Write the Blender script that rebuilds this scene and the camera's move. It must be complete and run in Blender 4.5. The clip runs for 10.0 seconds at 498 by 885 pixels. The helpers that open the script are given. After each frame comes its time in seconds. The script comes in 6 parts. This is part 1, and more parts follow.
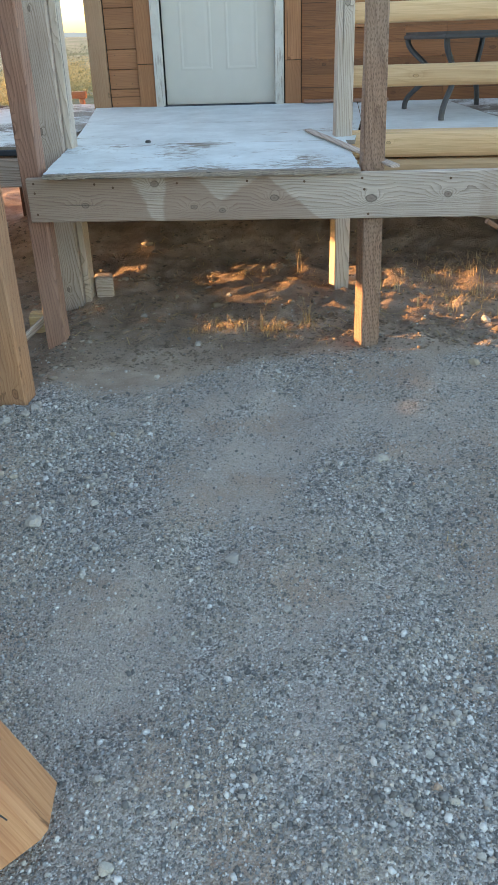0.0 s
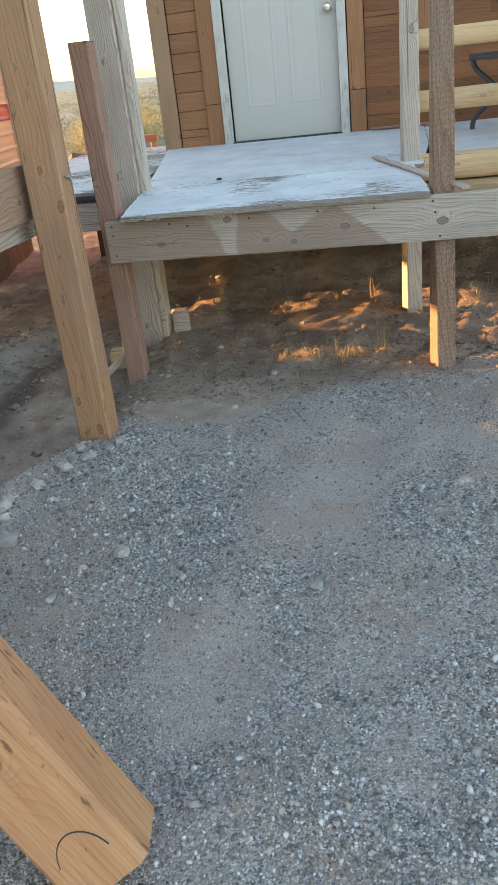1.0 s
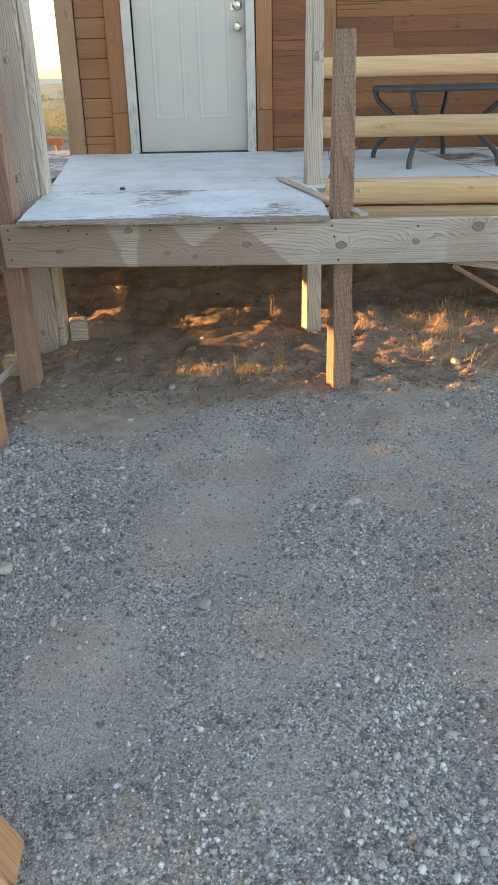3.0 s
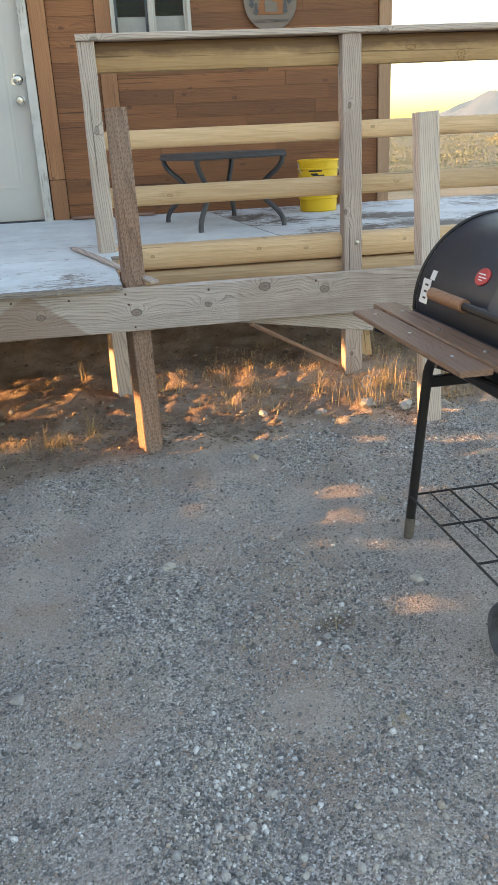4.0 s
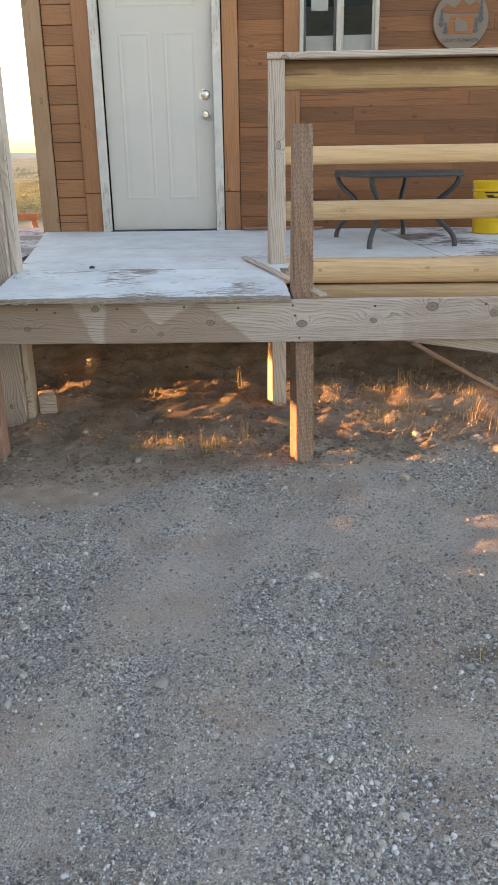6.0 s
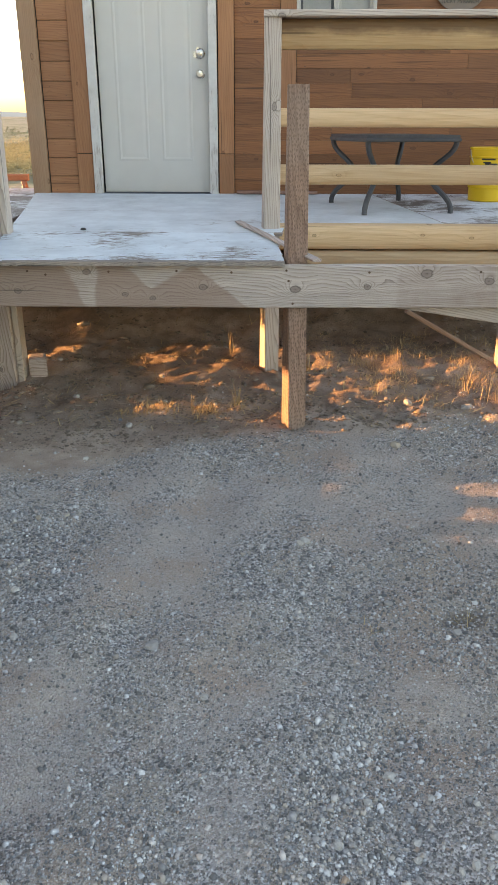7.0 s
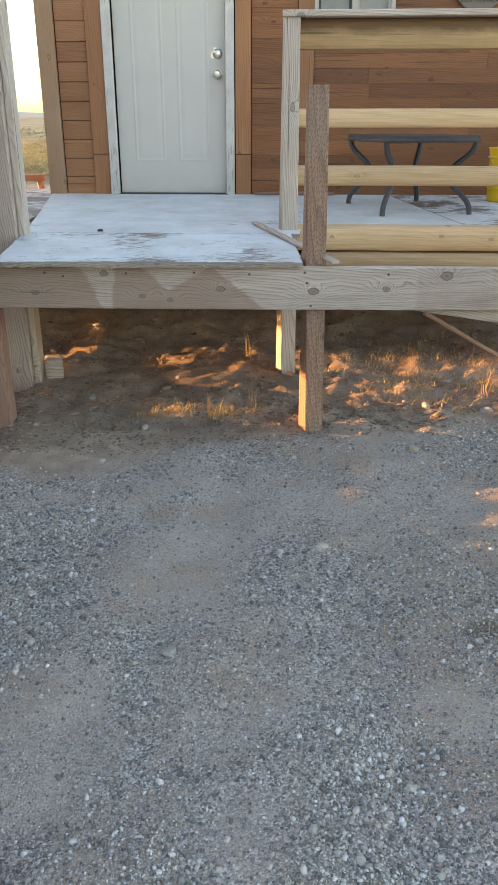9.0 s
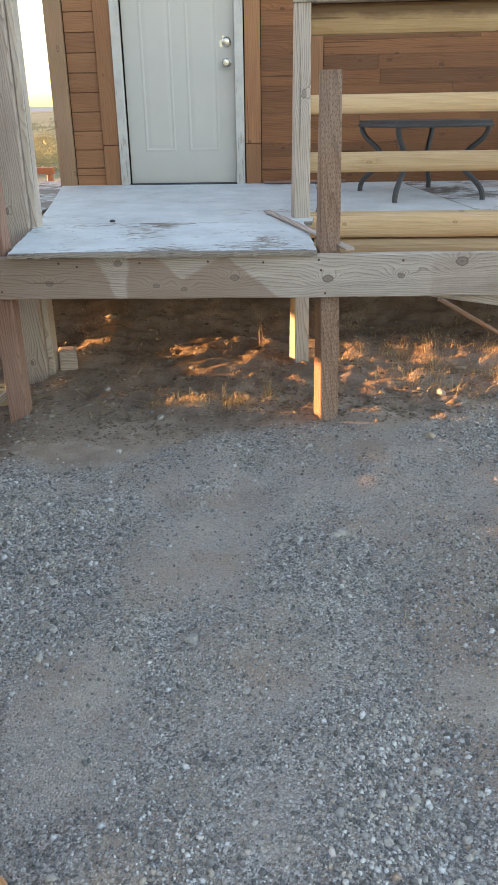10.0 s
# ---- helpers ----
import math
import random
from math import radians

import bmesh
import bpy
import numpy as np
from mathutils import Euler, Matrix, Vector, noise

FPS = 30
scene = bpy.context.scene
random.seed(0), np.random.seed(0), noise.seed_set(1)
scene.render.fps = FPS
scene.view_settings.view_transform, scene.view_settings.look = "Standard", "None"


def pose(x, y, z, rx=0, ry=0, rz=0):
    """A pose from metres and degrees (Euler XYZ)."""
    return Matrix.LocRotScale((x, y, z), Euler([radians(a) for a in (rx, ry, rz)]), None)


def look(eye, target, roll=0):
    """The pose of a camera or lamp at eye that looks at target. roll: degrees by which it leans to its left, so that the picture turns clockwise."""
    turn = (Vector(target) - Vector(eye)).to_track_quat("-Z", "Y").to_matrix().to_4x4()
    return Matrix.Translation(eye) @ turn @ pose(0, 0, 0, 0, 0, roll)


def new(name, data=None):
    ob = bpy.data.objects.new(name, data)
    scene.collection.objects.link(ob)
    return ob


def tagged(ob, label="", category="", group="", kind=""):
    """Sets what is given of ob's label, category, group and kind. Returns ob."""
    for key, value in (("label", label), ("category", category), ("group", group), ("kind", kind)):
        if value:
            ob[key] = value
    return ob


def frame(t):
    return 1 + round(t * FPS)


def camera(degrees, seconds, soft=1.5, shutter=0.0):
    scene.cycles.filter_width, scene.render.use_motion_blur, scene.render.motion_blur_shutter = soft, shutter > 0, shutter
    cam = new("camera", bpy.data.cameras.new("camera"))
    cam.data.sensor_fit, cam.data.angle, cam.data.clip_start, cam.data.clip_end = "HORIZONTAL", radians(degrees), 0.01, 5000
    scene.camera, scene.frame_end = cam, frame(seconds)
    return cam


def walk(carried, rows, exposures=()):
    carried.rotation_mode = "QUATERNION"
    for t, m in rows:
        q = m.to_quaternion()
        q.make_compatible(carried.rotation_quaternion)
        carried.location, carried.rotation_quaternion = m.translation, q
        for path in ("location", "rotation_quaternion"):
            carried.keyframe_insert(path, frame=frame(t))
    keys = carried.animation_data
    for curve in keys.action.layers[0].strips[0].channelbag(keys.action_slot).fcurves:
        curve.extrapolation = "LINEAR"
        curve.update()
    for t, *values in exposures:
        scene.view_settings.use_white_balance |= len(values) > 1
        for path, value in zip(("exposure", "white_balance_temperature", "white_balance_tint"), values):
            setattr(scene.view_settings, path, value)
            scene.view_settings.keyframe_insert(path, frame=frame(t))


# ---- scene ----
cam = camera(35.5, 10.0, soft=0.7)
PATH = [
    (0, (0.24, -0.107, 1.272), (0.038, 1.657, 0.35), -1.9),
    (0.5, (0.244, -0.122, 1.278), (-0.033, 1.641, 0.374), -5.5),
    (1, (0.233, -0.134, 1.288), (-0.163, 1.635, 0.441), -6.5),
    (1.5, (0.218, -0.135, 1.28), (-0.239, 1.625, 0.447), -6.2),
    (2, (0.206, -0.134, 1.28), (-0.315, 1.612, 0.455), -4.9),
    (2.5, (0.211, -0.121, 1.275), (-0.322, 1.619, 0.446), -4.5),
    (3, (0.254, -0.108, 1.294), (0.11, 1.704, 0.459), -1.4),
    (3.2, (0.282, -0.111, 1.31), (0.324, 1.734, 0.54), -1.1),
    (4.3, (0.393, -0.105, 1.343), (0.678, 1.742, 0.63), -2.8),
    (4.5, (0.394, -0.104, 1.336), (0.698, 1.744, 0.637), -2.9),
    (5, (0.385, -0.118, 1.345), (0.699, 1.732, 0.651), -3.1),
    (5.5, (0.347, -0.129, 1.356), (0.484, 1.744, 0.67), -2.1),
    (6, (0.313, -0.137, 1.347), (0.228, 1.741, 0.665), -0.9),
    (6.2, (0.31, -0.142, 1.341), (0.23, 1.728, 0.635), -0.7),
    (7.5, (0.306, -0.126, 1.336), (0.247, 1.723, 0.574), 0.3),
    (8, (0.3, -0.119, 1.336), (0.234, 1.73, 0.575), 0.4),
    (8.5, (0.295, -0.11, 1.333), (0.207, 1.74, 0.578), 0.3),
    (9, (0.288, -0.109, 1.341), (0.196, 1.739, 0.582), 0.0),
    (9.5, (0.278, -0.121, 1.335), (0.178, 1.725, 0.573), -0.6),
    (10, (0.263, -0.114, 1.327), (0.145, 1.725, 0.549), -1.0),
]
EXPOSURES = [(0.0, 3.29, 7150, 13.8), (1.0, 3.32, 7480, 16.5), (3.0, 3.32, 7780, 19.0), (4.5, 3.24, 7830, 19.5), (5.5, 3.28, 8200, 24.0), (6.2, 3.29, 8200, 24.5), (7.5, 3.28, 7950, 21.0), (10.0, 3.29, 7850, 20.5)]
walk(cam, [(t, look(eye, target, roll)) for t, eye, target, roll in PATH], EXPOSURES)

# ---- world and sun ----
SUN_EL = radians(3.6)
SUN_DIR = Vector((-0.965, 0.262, 0.0)).normalized()          # towards the sun, in plan
world = bpy.data.worlds.new("sky")
scene.world = world
world.use_nodes = True
wn = world.node_tree
sky = wn.nodes.new("ShaderNodeTexSky")
sky.sky_type = "NISHITA"
sky.sun_disc = False
sky.sun_elevation = SUN_EL
sky.sun_rotation = math.atan2(SUN_DIR.x, SUN_DIR.y)
sky.altitude = 900
sky.air_density = 0.85
sky.dust_density = 2.6
wn.nodes["Background"].inputs["Strength"].default_value = 0.15
wn.links.new(sky.outputs[0], wn.nodes["Background"].inputs[0])
sun_data = bpy.data.lights.new("sun", "SUN")
sun_data.energy = 2.1
sun_data.angle = radians(0.6)
sun_data.color = (1.0, 0.56, 0.24)
sun = new("sun", sun_data)
to_sun = Vector((SUN_DIR.x * math.cos(SUN_EL), SUN_DIR.y * math.cos(SUN_EL), math.sin(SUN_EL)))
sun.matrix_world = look(to_sun * 30, (0, 0, 0))


# ---- materials ----
def nodes_of(name):
    m = bpy.data.materials.new(name)
    m.use_nodes = True
    nt = m.node_tree
    return m, nt, nt.nodes["Principled BSDF"]


def nd(nt, kind, **kw):
    n = nt.nodes.new("ShaderNode" + kind)
    for k, v in kw.items():
        n.inputs[k.replace("_", " ")].default_value = v
    return n


def math_node(nt, op, a, b=None, c=None, clamp=False):
    n = nt.nodes.new("ShaderNodeMath")
    n.operation = op
    n.use_clamp = clamp
    for i, v in enumerate((a, b, c)):
        if v is None:
            continue
        if isinstance(v, (int, float)):
            n.inputs[i].default_value = v
        else:
            nt.links.new(v, n.inputs[i])
    return n.outputs[0]


def ramp(nt, fac, stops):
    n = nt.nodes.new("ShaderNodeValToRGB")
    e = n.color_ramp.elements
    while len(e) < len(stops):
        e.new(0.5)
    for el, (p, c) in zip(e, stops):
        el.position = p
        el.color = (*c, 1) if len(c) == 3 else c
    nt.links.new(fac, n.inputs[0])
    return n.outputs[0]


def mix(nt, fac, a, b, mode="MIX"):
    n = nt.nodes.new("ShaderNodeMix")
    n.data_type = "RGBA"
    n.blend_type = mode
    for s, v in ((n.inputs[0], fac), (n.inputs[6], a), (n.inputs[7], b)):
        if isinstance(v, (int, float)):
            s.default_value = v
        elif isinstance(v, tuple):
            s.default_value = (*v, 1)
        else:
            nt.links.new(v, s)
    return n.outputs[2]


def mapped(nt, scale, vary=True, space="Object"):
    tc = nt.nodes.new("ShaderNodeTexCoord")
    out = tc.outputs[space]
    if vary:
        oi = nt.nodes.new("ShaderNodeObjectInfo")
        off = math_node(nt, "MULTIPLY", oi.outputs["Random"], 37.0)
        add = nt.nodes.new("ShaderNodeVectorMath")
        add.operation = "ADD"
        nt.links.new(out, add.inputs[0])
        nt.links.new(off, add.inputs[1])
        out = add.outputs[0]
    mp = nt.nodes.new("ShaderNodeVectorMath")
    mp.operation = "MULTIPLY"
    mp.inputs[1].default_value = scale
    nt.links.new(out, mp.inputs[0])
    return mp.outputs[0]


def noise_tex(nt, vec, scale, detail=4.0, rough=0.55):
    n = nd(nt, "TexNoise", Scale=scale, Detail=detail, Roughness=rough)
    nt.links.new(vec, n.inputs["Vector"])
    return n.outputs["Fac"]


def bump(nt, bsdf, height, strength, dist):
    b = nd(nt, "Bump", Strength=strength, Distance=dist)
    nt.links.new(height, b.inputs["Height"])
    nt.links.new(b.outputs[0], bsdf.inputs["Normal"])


def wood(name, dark, light, stain=None, stain_amount=0.0, rings=34.0, rough=0.75, knots=0.10, contrast=1.0, incised=False, relief=0.5, vary=0.3, edge=None, sparse=0.5, gouge=0.0, at_knots=(), patches=None):
    """Sawn softwood with growth rings that flow round knots; the grain runs along local x. at_knots: (x, z, radius) of single knots on the board's face."""
    m, nt, bsdf = nodes_of(name)
    kv = nd(nt, "TexVoronoi", Scale=1.0)
    kv.voronoi_dimensions = "2D"
    ks = nt.nodes.new("ShaderNodeSeparateXYZ")
    nt.links.new(mapped(nt, (3.4, 1.0, 6.4)), ks.inputs[0])
    kc = nt.nodes.new("ShaderNodeCombineXYZ")
    nt.links.new(ks.outputs[0], kc.inputs[0])
    nt.links.new(ks.outputs[2], kc.inputs[1])
    nt.links.new(kc.outputs[0], kv.inputs["Vector"])
    rare = nt.nodes.new("ShaderNodeSeparateColor")
    nt.links.new(kv.outputs["Color"], rare.inputs[0])
    some = math_node(nt, "MULTIPLY", math_node(nt, "GREATER_THAN", rare.outputs[0], 1.0 - sparse), 0.9)
    uneven = math_node(nt, "MULTIPLY_ADD", noise_tex(nt, mapped(nt, (45.0, 45.0, 45.0)), 1.0, 3.0, 0.6), 0.7, -0.35)
    d = math_node(nt, "ADD", math_node(nt, "MULTIPLY_ADD", rare.outputs[1], knots * 0.4, kv.outputs["Distance"]), some)
    d = math_node(nt, "DIVIDE", d, knots)
    if at_knots:
        tk = nt.nodes.new("ShaderNodeTexCoord")
        flat = nt.nodes.new("ShaderNodeVectorMath")
        flat.operation = "MULTIPLY"
        flat.inputs[1].default_value = (0.7, 0.0, 1.0)
        nt.links.new(tk.outputs["Object"], flat.inputs[0])
        d = None
        for kx, kz, kr in at_knots:
            dist = nt.nodes.new("ShaderNodeVectorMath")
            dist.operation = "DISTANCE"
            dist.inputs[1].default_value = (kx * 0.7, 0.0, kz)
            nt.links.new(flat.outputs[0], dist.inputs[0])
            one = math_node(nt, "DIVIDE", dist.outputs["Value"], kr)
            d = one if d is None else math_node(nt, "MINIMUM", d, one)
    half = math_node(nt, "MULTIPLY", math_node(nt, "MULTIPLY_ADD", uneven, 1.3, d), 0.5)
    knot = ramp(nt, half, [(0.44, (1, 1, 1)), (0.56, (0, 0, 0))])
    knot_col = ramp(nt, half, [(0.0, tuple(c * 0.35 for c in dark)), (0.14, tuple(c * 0.9 for c in dark)), (0.34, tuple(c * 1.05 for c in dark)), (0.45, tuple(c * 0.35 for c in dark)), (0.55, tuple(c * 0.8 for c in dark))])
    pull = ramp(nt, math_node(nt, "MULTIPLY", d, 0.18), [(0.0, (1, 1, 1)), (0.18, (0.72, 0.72, 0.72)), (0.45, (0.25, 0.25, 0.25)), (1.0, (0, 0, 0))])
    field = noise_tex(nt, mapped(nt, (0.28, 4.0, 5.5)), 1.6, 2.0, 0.4)
    lie = nt.nodes.new("ShaderNodeSeparateXYZ")
    nt.links.new(mapped(nt, (0.25, 2.2, 3.6)), lie.inputs[0])
    across = math_node(nt, "ADD", math_node(nt, "ADD", lie.outputs[1], lie.outputs[2]), lie.outputs[0])
    field = math_node(nt, "MULTIPLY_ADD", field, 0.42, math_node(nt, "MULTIPLY", pull, 0.22))
    field = math_node(nt, "ADD", field, across)
    field = math_node(nt, "ADD", field, math_node(nt, "MULTIPLY", uneven, 0.014))
    # pale early wood that darkens to a sharp late line
    saw = math_node(nt, "FRACT", math_node(nt, "MULTIPLY", field, rings * 1.7))
    ring = math_node(nt, "SUBTRACT", 1.0, math_node(nt, "POWER", saw, 3.5))
    fibre = noise_tex(nt, mapped(nt, (3.0, 120.0, 120.0)), 1.5, 5.0, 0.6)
    broad = noise_tex(nt, mapped(nt, (1.2, 6.0, 6.0)), 1.3, 3.0, 0.6)
    fac = math_node(nt, "MULTIPLY_ADD", ring, 0.25 * contrast, math_node(nt, "MULTIPLY", fibre, 0.72))
    fac = math_node(nt, "ADD", fac, math_node(nt, "MULTIPLY", broad, 0.45))
    fac = math_node(nt, "SUBTRACT", fac, 0.25 + 0.06 * contrast)
    col = ramp(nt, fac, [(0.22, dark), (0.8, light)])
    if stain:
        s = patches(nt) if patches else ramp(nt, noise_tex(nt, mapped(nt, (1.4, 1.6, 1.6)), 2.0, 5.0, 0.5), [(0.42, (0, 0, 0)), (0.62, (1, 1, 1))])
        col = mix(nt, math_node(nt, "MULTIPLY", s, stain_amount), col, mix(nt, 0.3, stain, col))
    oi = nt.nodes.new("ShaderNodeObjectInfo")
    tone = math_node(nt, "MULTIPLY_ADD", oi.outputs["Random"], vary, 1.0 - vary / 2)
    tcol = nt.nodes.new("ShaderNodeCombineColor")
    for i in range(3):
        nt.links.new(tone, tcol.inputs[i])
    col = mix(nt, 1.0, col, tcol.outputs[0], "MULTIPLY")
    col = mix(nt, math_node(nt, "MULTIPLY", knot, 0.85), col, knot_col)
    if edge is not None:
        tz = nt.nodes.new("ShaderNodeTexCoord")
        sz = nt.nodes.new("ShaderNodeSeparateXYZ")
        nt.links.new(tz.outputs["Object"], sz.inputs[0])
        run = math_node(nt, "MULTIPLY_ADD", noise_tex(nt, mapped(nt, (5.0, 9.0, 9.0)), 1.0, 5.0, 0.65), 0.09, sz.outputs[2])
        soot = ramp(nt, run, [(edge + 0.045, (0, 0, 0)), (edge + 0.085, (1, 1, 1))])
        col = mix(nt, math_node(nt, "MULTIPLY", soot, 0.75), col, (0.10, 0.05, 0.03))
    if gouge:
        torn = noise_tex(nt, mapped(nt, (9.0, 26.0, 26.0)), 1.0, 5.0, 0.65)
        col = mix(nt, math_node(nt, "MULTIPLY", ramp(nt, torn, [(0.615, (0, 0, 0)), (0.66, (1, 1, 1))]), gouge), col, tuple(c * 0.42 for c in dark))
    crack = ramp(nt, noise_tex(nt, mapped(nt, (0.7, 42.0, 42.0)), 1.2, 3.0, 0.5), [(0.30, (1, 1, 1)), (0.335, (0, 0, 0))])
    col = mix(nt, math_node(nt, "MULTIPLY", crack, 0.75), col, tuple(c * 0.3 for c in dark))
    h = math_node(nt, "MULTIPLY_ADD", ring, 0.35, fibre)
    h = math_node(nt, "SUBTRACT", h, crack)
    if incised:
        tc = nt.nodes.new("ShaderNodeTexCoord")
        sx = nt.nodes.new("ShaderNodeSeparateXYZ")
        nt.links.new(tc.outputs["Object"], sx.inputs[0])
        cx = nt.nodes.new("ShaderNodeCombineXYZ")
        nt.links.new(math_node(nt, "MULTIPLY", sx.outputs[0], 50.0), cx.inputs[0])
        nt.links.new(math_node(nt, "MULTIPLY", math_node(nt, "ADD", sx.outputs[1], sx.outputs[2]), 170.0), cx.inputs[1])
        br = nd(nt, "TexVoronoi", Scale=1.0, Randomness=0.7)
        br.voronoi_dimensions = "2D"
        nt.links.new(cx.outputs[0], br.inputs["Vector"])
        slit = ramp(nt, br.outputs["Distance"], [(0.2, (1, 1, 1)), (0.34, (0, 0, 0))])
        col = mix(nt, math_node(nt, "MULTIPLY", slit, 0.5), col, tuple(c * 0.5 for c in dark))
        h = math_node(nt, "SUBTRACT", h, math_node(nt, "MULTIPLY", slit, 0.8))
    nt.links.new(col, bsdf.inputs["Base Color"])
    bsdf.inputs["Roughness"].default_value = rough
    bump(nt, bsdf, h, relief, 0.003)
    return m


def plain(name, colour, rough=0.5, metal=0.0, vary=0.12, scale=30.0, relief=0.1):
    """Paint, plastic or metal with faint mottling."""
    m, nt, bsdf = nodes_of(name)
    v = mapped(nt, (1, 1, 1))
    n = noise_tex(nt, v, scale, 5.0, 0.6)
    big = noise_tex(nt, v, scale * 0.12, 3.0, 0.6)
    f = math_node(nt, "MULTIPLY_ADD", n, 0.5, math_node(nt, "MULTIPLY", big, 0.5))
    col = ramp(nt, f, [(0.3, tuple(c * (1 - vary) for c in colour)), (0.7, tuple(min(1, c * (1 + vary)) for c in colour))])
    nt.links.new(col, bsdf.inputs["Base Color"])
    bsdf.inputs["Metallic"].default_value = metal
    nt.links.new(math_node(nt, "MULTIPLY_ADD", n, 0.25, rough - 0.12), bsdf.inputs["Roughness"])
    bump(nt, bsdf, n, relief, 0.002)
    return m


FASCIA_KNOTS = [(0.252, -0.023, 0.012), (0.565, 0.063, 0.013), (0.73, -0.036, 0.010), (0.853, -0.053, 0.010), (1.078, -0.003, 0.013), (1.483, -0.012, 0.016), (1.798, 0.0, 0.012), (2.053, 0.058, 0.019), (2.323, 0.026, 0.016)]


def drip_patches(nt):
    """Brown patches with slanting edges on the fascia, where water has not bleached the wood."""
    tc = nt.nodes.new("ShaderNodeTexCoord")
    sp = nt.nodes.new("ShaderNodeSeparateXYZ")
    nt.links.new(tc.outputs["Object"], sp.inputs[0])
    wave = noise_tex(nt, mapped(nt, (9.0, 9.0, 9.0), vary=False), 1.0, 4.0, 0.6)
    x = math_node(nt, "MULTIPLY_ADD", wave, 0.07, math_node(nt, "SUBTRACT", sp.outputs[0], 0.035))
    z = sp.outputs[2]

    def side(kx, kz, c):
        v = math_node(nt, "ADD", math_node(nt, "MULTIPLY", x, kx), math_node(nt, "MULTIPLY_ADD", z, kz, 0.5 - c))
        return ramp(nt, v, [(0.492, (0, 0, 0)), (0.508, (1, 1, 1))])

    first = side(-1.0, -0.533, -0.508)
    second = math_node(nt, "MULTIPLY", side(1.0, 0.0, 0.605), side(-1.0, -1.35, -1.155))
    notch = math_node(nt, "MULTIPLY", side(1.0, 1.13, 0.83), side(-0.57, 1.0, -0.495))
    second = math_node(nt, "MULTIPLY", second, math_node(nt, "SUBTRACT", 1.0, notch))
    third = math_node(nt, "MULTIPLY", side(1.0, 0.0, 1.93), math_node(nt, "MULTIPLY_ADD", wave, 1.2, -0.2, clamp=True))
    return math_node(nt, "MAXIMUM", math_node(nt, "MAXIMUM", first, second), third)


GREY_WOOD = wood("weathered_grey_wood", (0.205, 0.155, 0.132), (0.49, 0.415, 0.37), (0.30, 0.215, 0.175), 0.6, rings=13, contrast=2.1, knots=0.075, sparse=0.4)
FASCIA = wood("knotty_weathered_board", (0.24, 0.185, 0.155), (0.59, 0.515, 0.455), (0.25, 0.15, 0.105), 0.8, rings=14, contrast=1.5, at_knots=FASCIA_KNOTS, patches=drip_patches, vary=0.0)
GREY_PALE = wood("pale_grey_wood", (0.29, 0.24, 0.21), (0.58, 0.505, 0.445), (0.40, 0.32, 0.25), 0.55, rings=12, contrast=2.2, knots=0.085, sparse=0.45)
BROWN_POST = wood("brown_incised_wood", (0.17, 0.095, 0.065), (0.41, 0.265, 0.195), (0.33, 0.27, 0.225), 0.4, rings=10, incised=True, knots=0.07, sparse=0.35)
RED_POST = wood("red_brown_wood", (0.145, 0.068, 0.05), (0.37, 0.205, 0.15), (0.33, 0.25, 0.21), 0.4, rings=11, contrast=1.5)
DARK_RED = wood("dark_red_wood", (0.07, 0.03, 0.022), (0.17, 0.082, 0.06), (0.12, 0.07, 0.055), 0.4, rings=9)
TAN_POST = wood("tan_fir", (0.28, 0.135, 0.072), (0.57, 0.32, 0.185), (0.40, 0.27, 0.19), 0.4, rings=11, contrast=1.0, knots=0.08, sparse=0.4, gouge=0.6)
BEAM_WOOD = wood("brown_beam_board", (0.22, 0.13, 0.09), (0.46, 0.30, 0.215), (0.36, 0.26, 0.195), 0.5, rings=8, contrast=1.1, knots=0.06, sparse=0.25)
LOG_FIR = wood("orange_fir_timber", (0.35, 0.155, 0.07), (0.62, 0.35, 0.185), (0.36, 0.15, 0.07), 0.5, rings=15, contrast=0.6, knots=0.09, sparse=0.3, gouge=0.85)
PINE = wood("yellow_treated_pine", (0.47, 0.30, 0.155), (0.77, 0.56, 0.355), (0.58, 0.40, 0.24), 0.4, rings=5, contrast=0.5, rough=0.65, knots=0.06, sparse=0.45)
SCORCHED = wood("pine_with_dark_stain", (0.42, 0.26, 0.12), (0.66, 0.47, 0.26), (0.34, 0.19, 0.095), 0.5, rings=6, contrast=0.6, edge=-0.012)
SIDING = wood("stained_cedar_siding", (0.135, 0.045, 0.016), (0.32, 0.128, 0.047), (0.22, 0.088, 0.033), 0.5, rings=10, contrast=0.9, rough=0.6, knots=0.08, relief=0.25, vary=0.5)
# Paler, more orange cedar for the bay left of the door.
SIDING_PALE = wood("paler_cedar_siding", (0.23, 0.092, 0.04), (0.46, 0.215, 0.10), (0.36, 0.165, 0.08), 0.5, rings=10, contrast=0.8, rough=0.6, knots=0.08, relief=0.25, vary=0.25)
SIDING_TRIM = wood("stained_cedar_trim", (0.26, 0.105, 0.045), (0.48, 0.225, 0.103), (0.37, 0.17, 0.08), 0.4, rings=9, contrast=0.8, rough=0.6, relief=0.25, knots=0.08)
CORNER_TRIM = wood("faded_cedar_trim", (0.33, 0.185, 0.105), (0.55, 0.34, 0.21), (0.44, 0.29, 0.19), 0.5, rings=13, contrast=0.7)
SHELF_WOOD = wood("brown_shelf_wood", (0.17, 0.095, 0.062), (0.36, 0.22, 0.15), None, 0, rings=14, contrast=0.8, knots=0.05, sparse=0.0, rough=0.5)
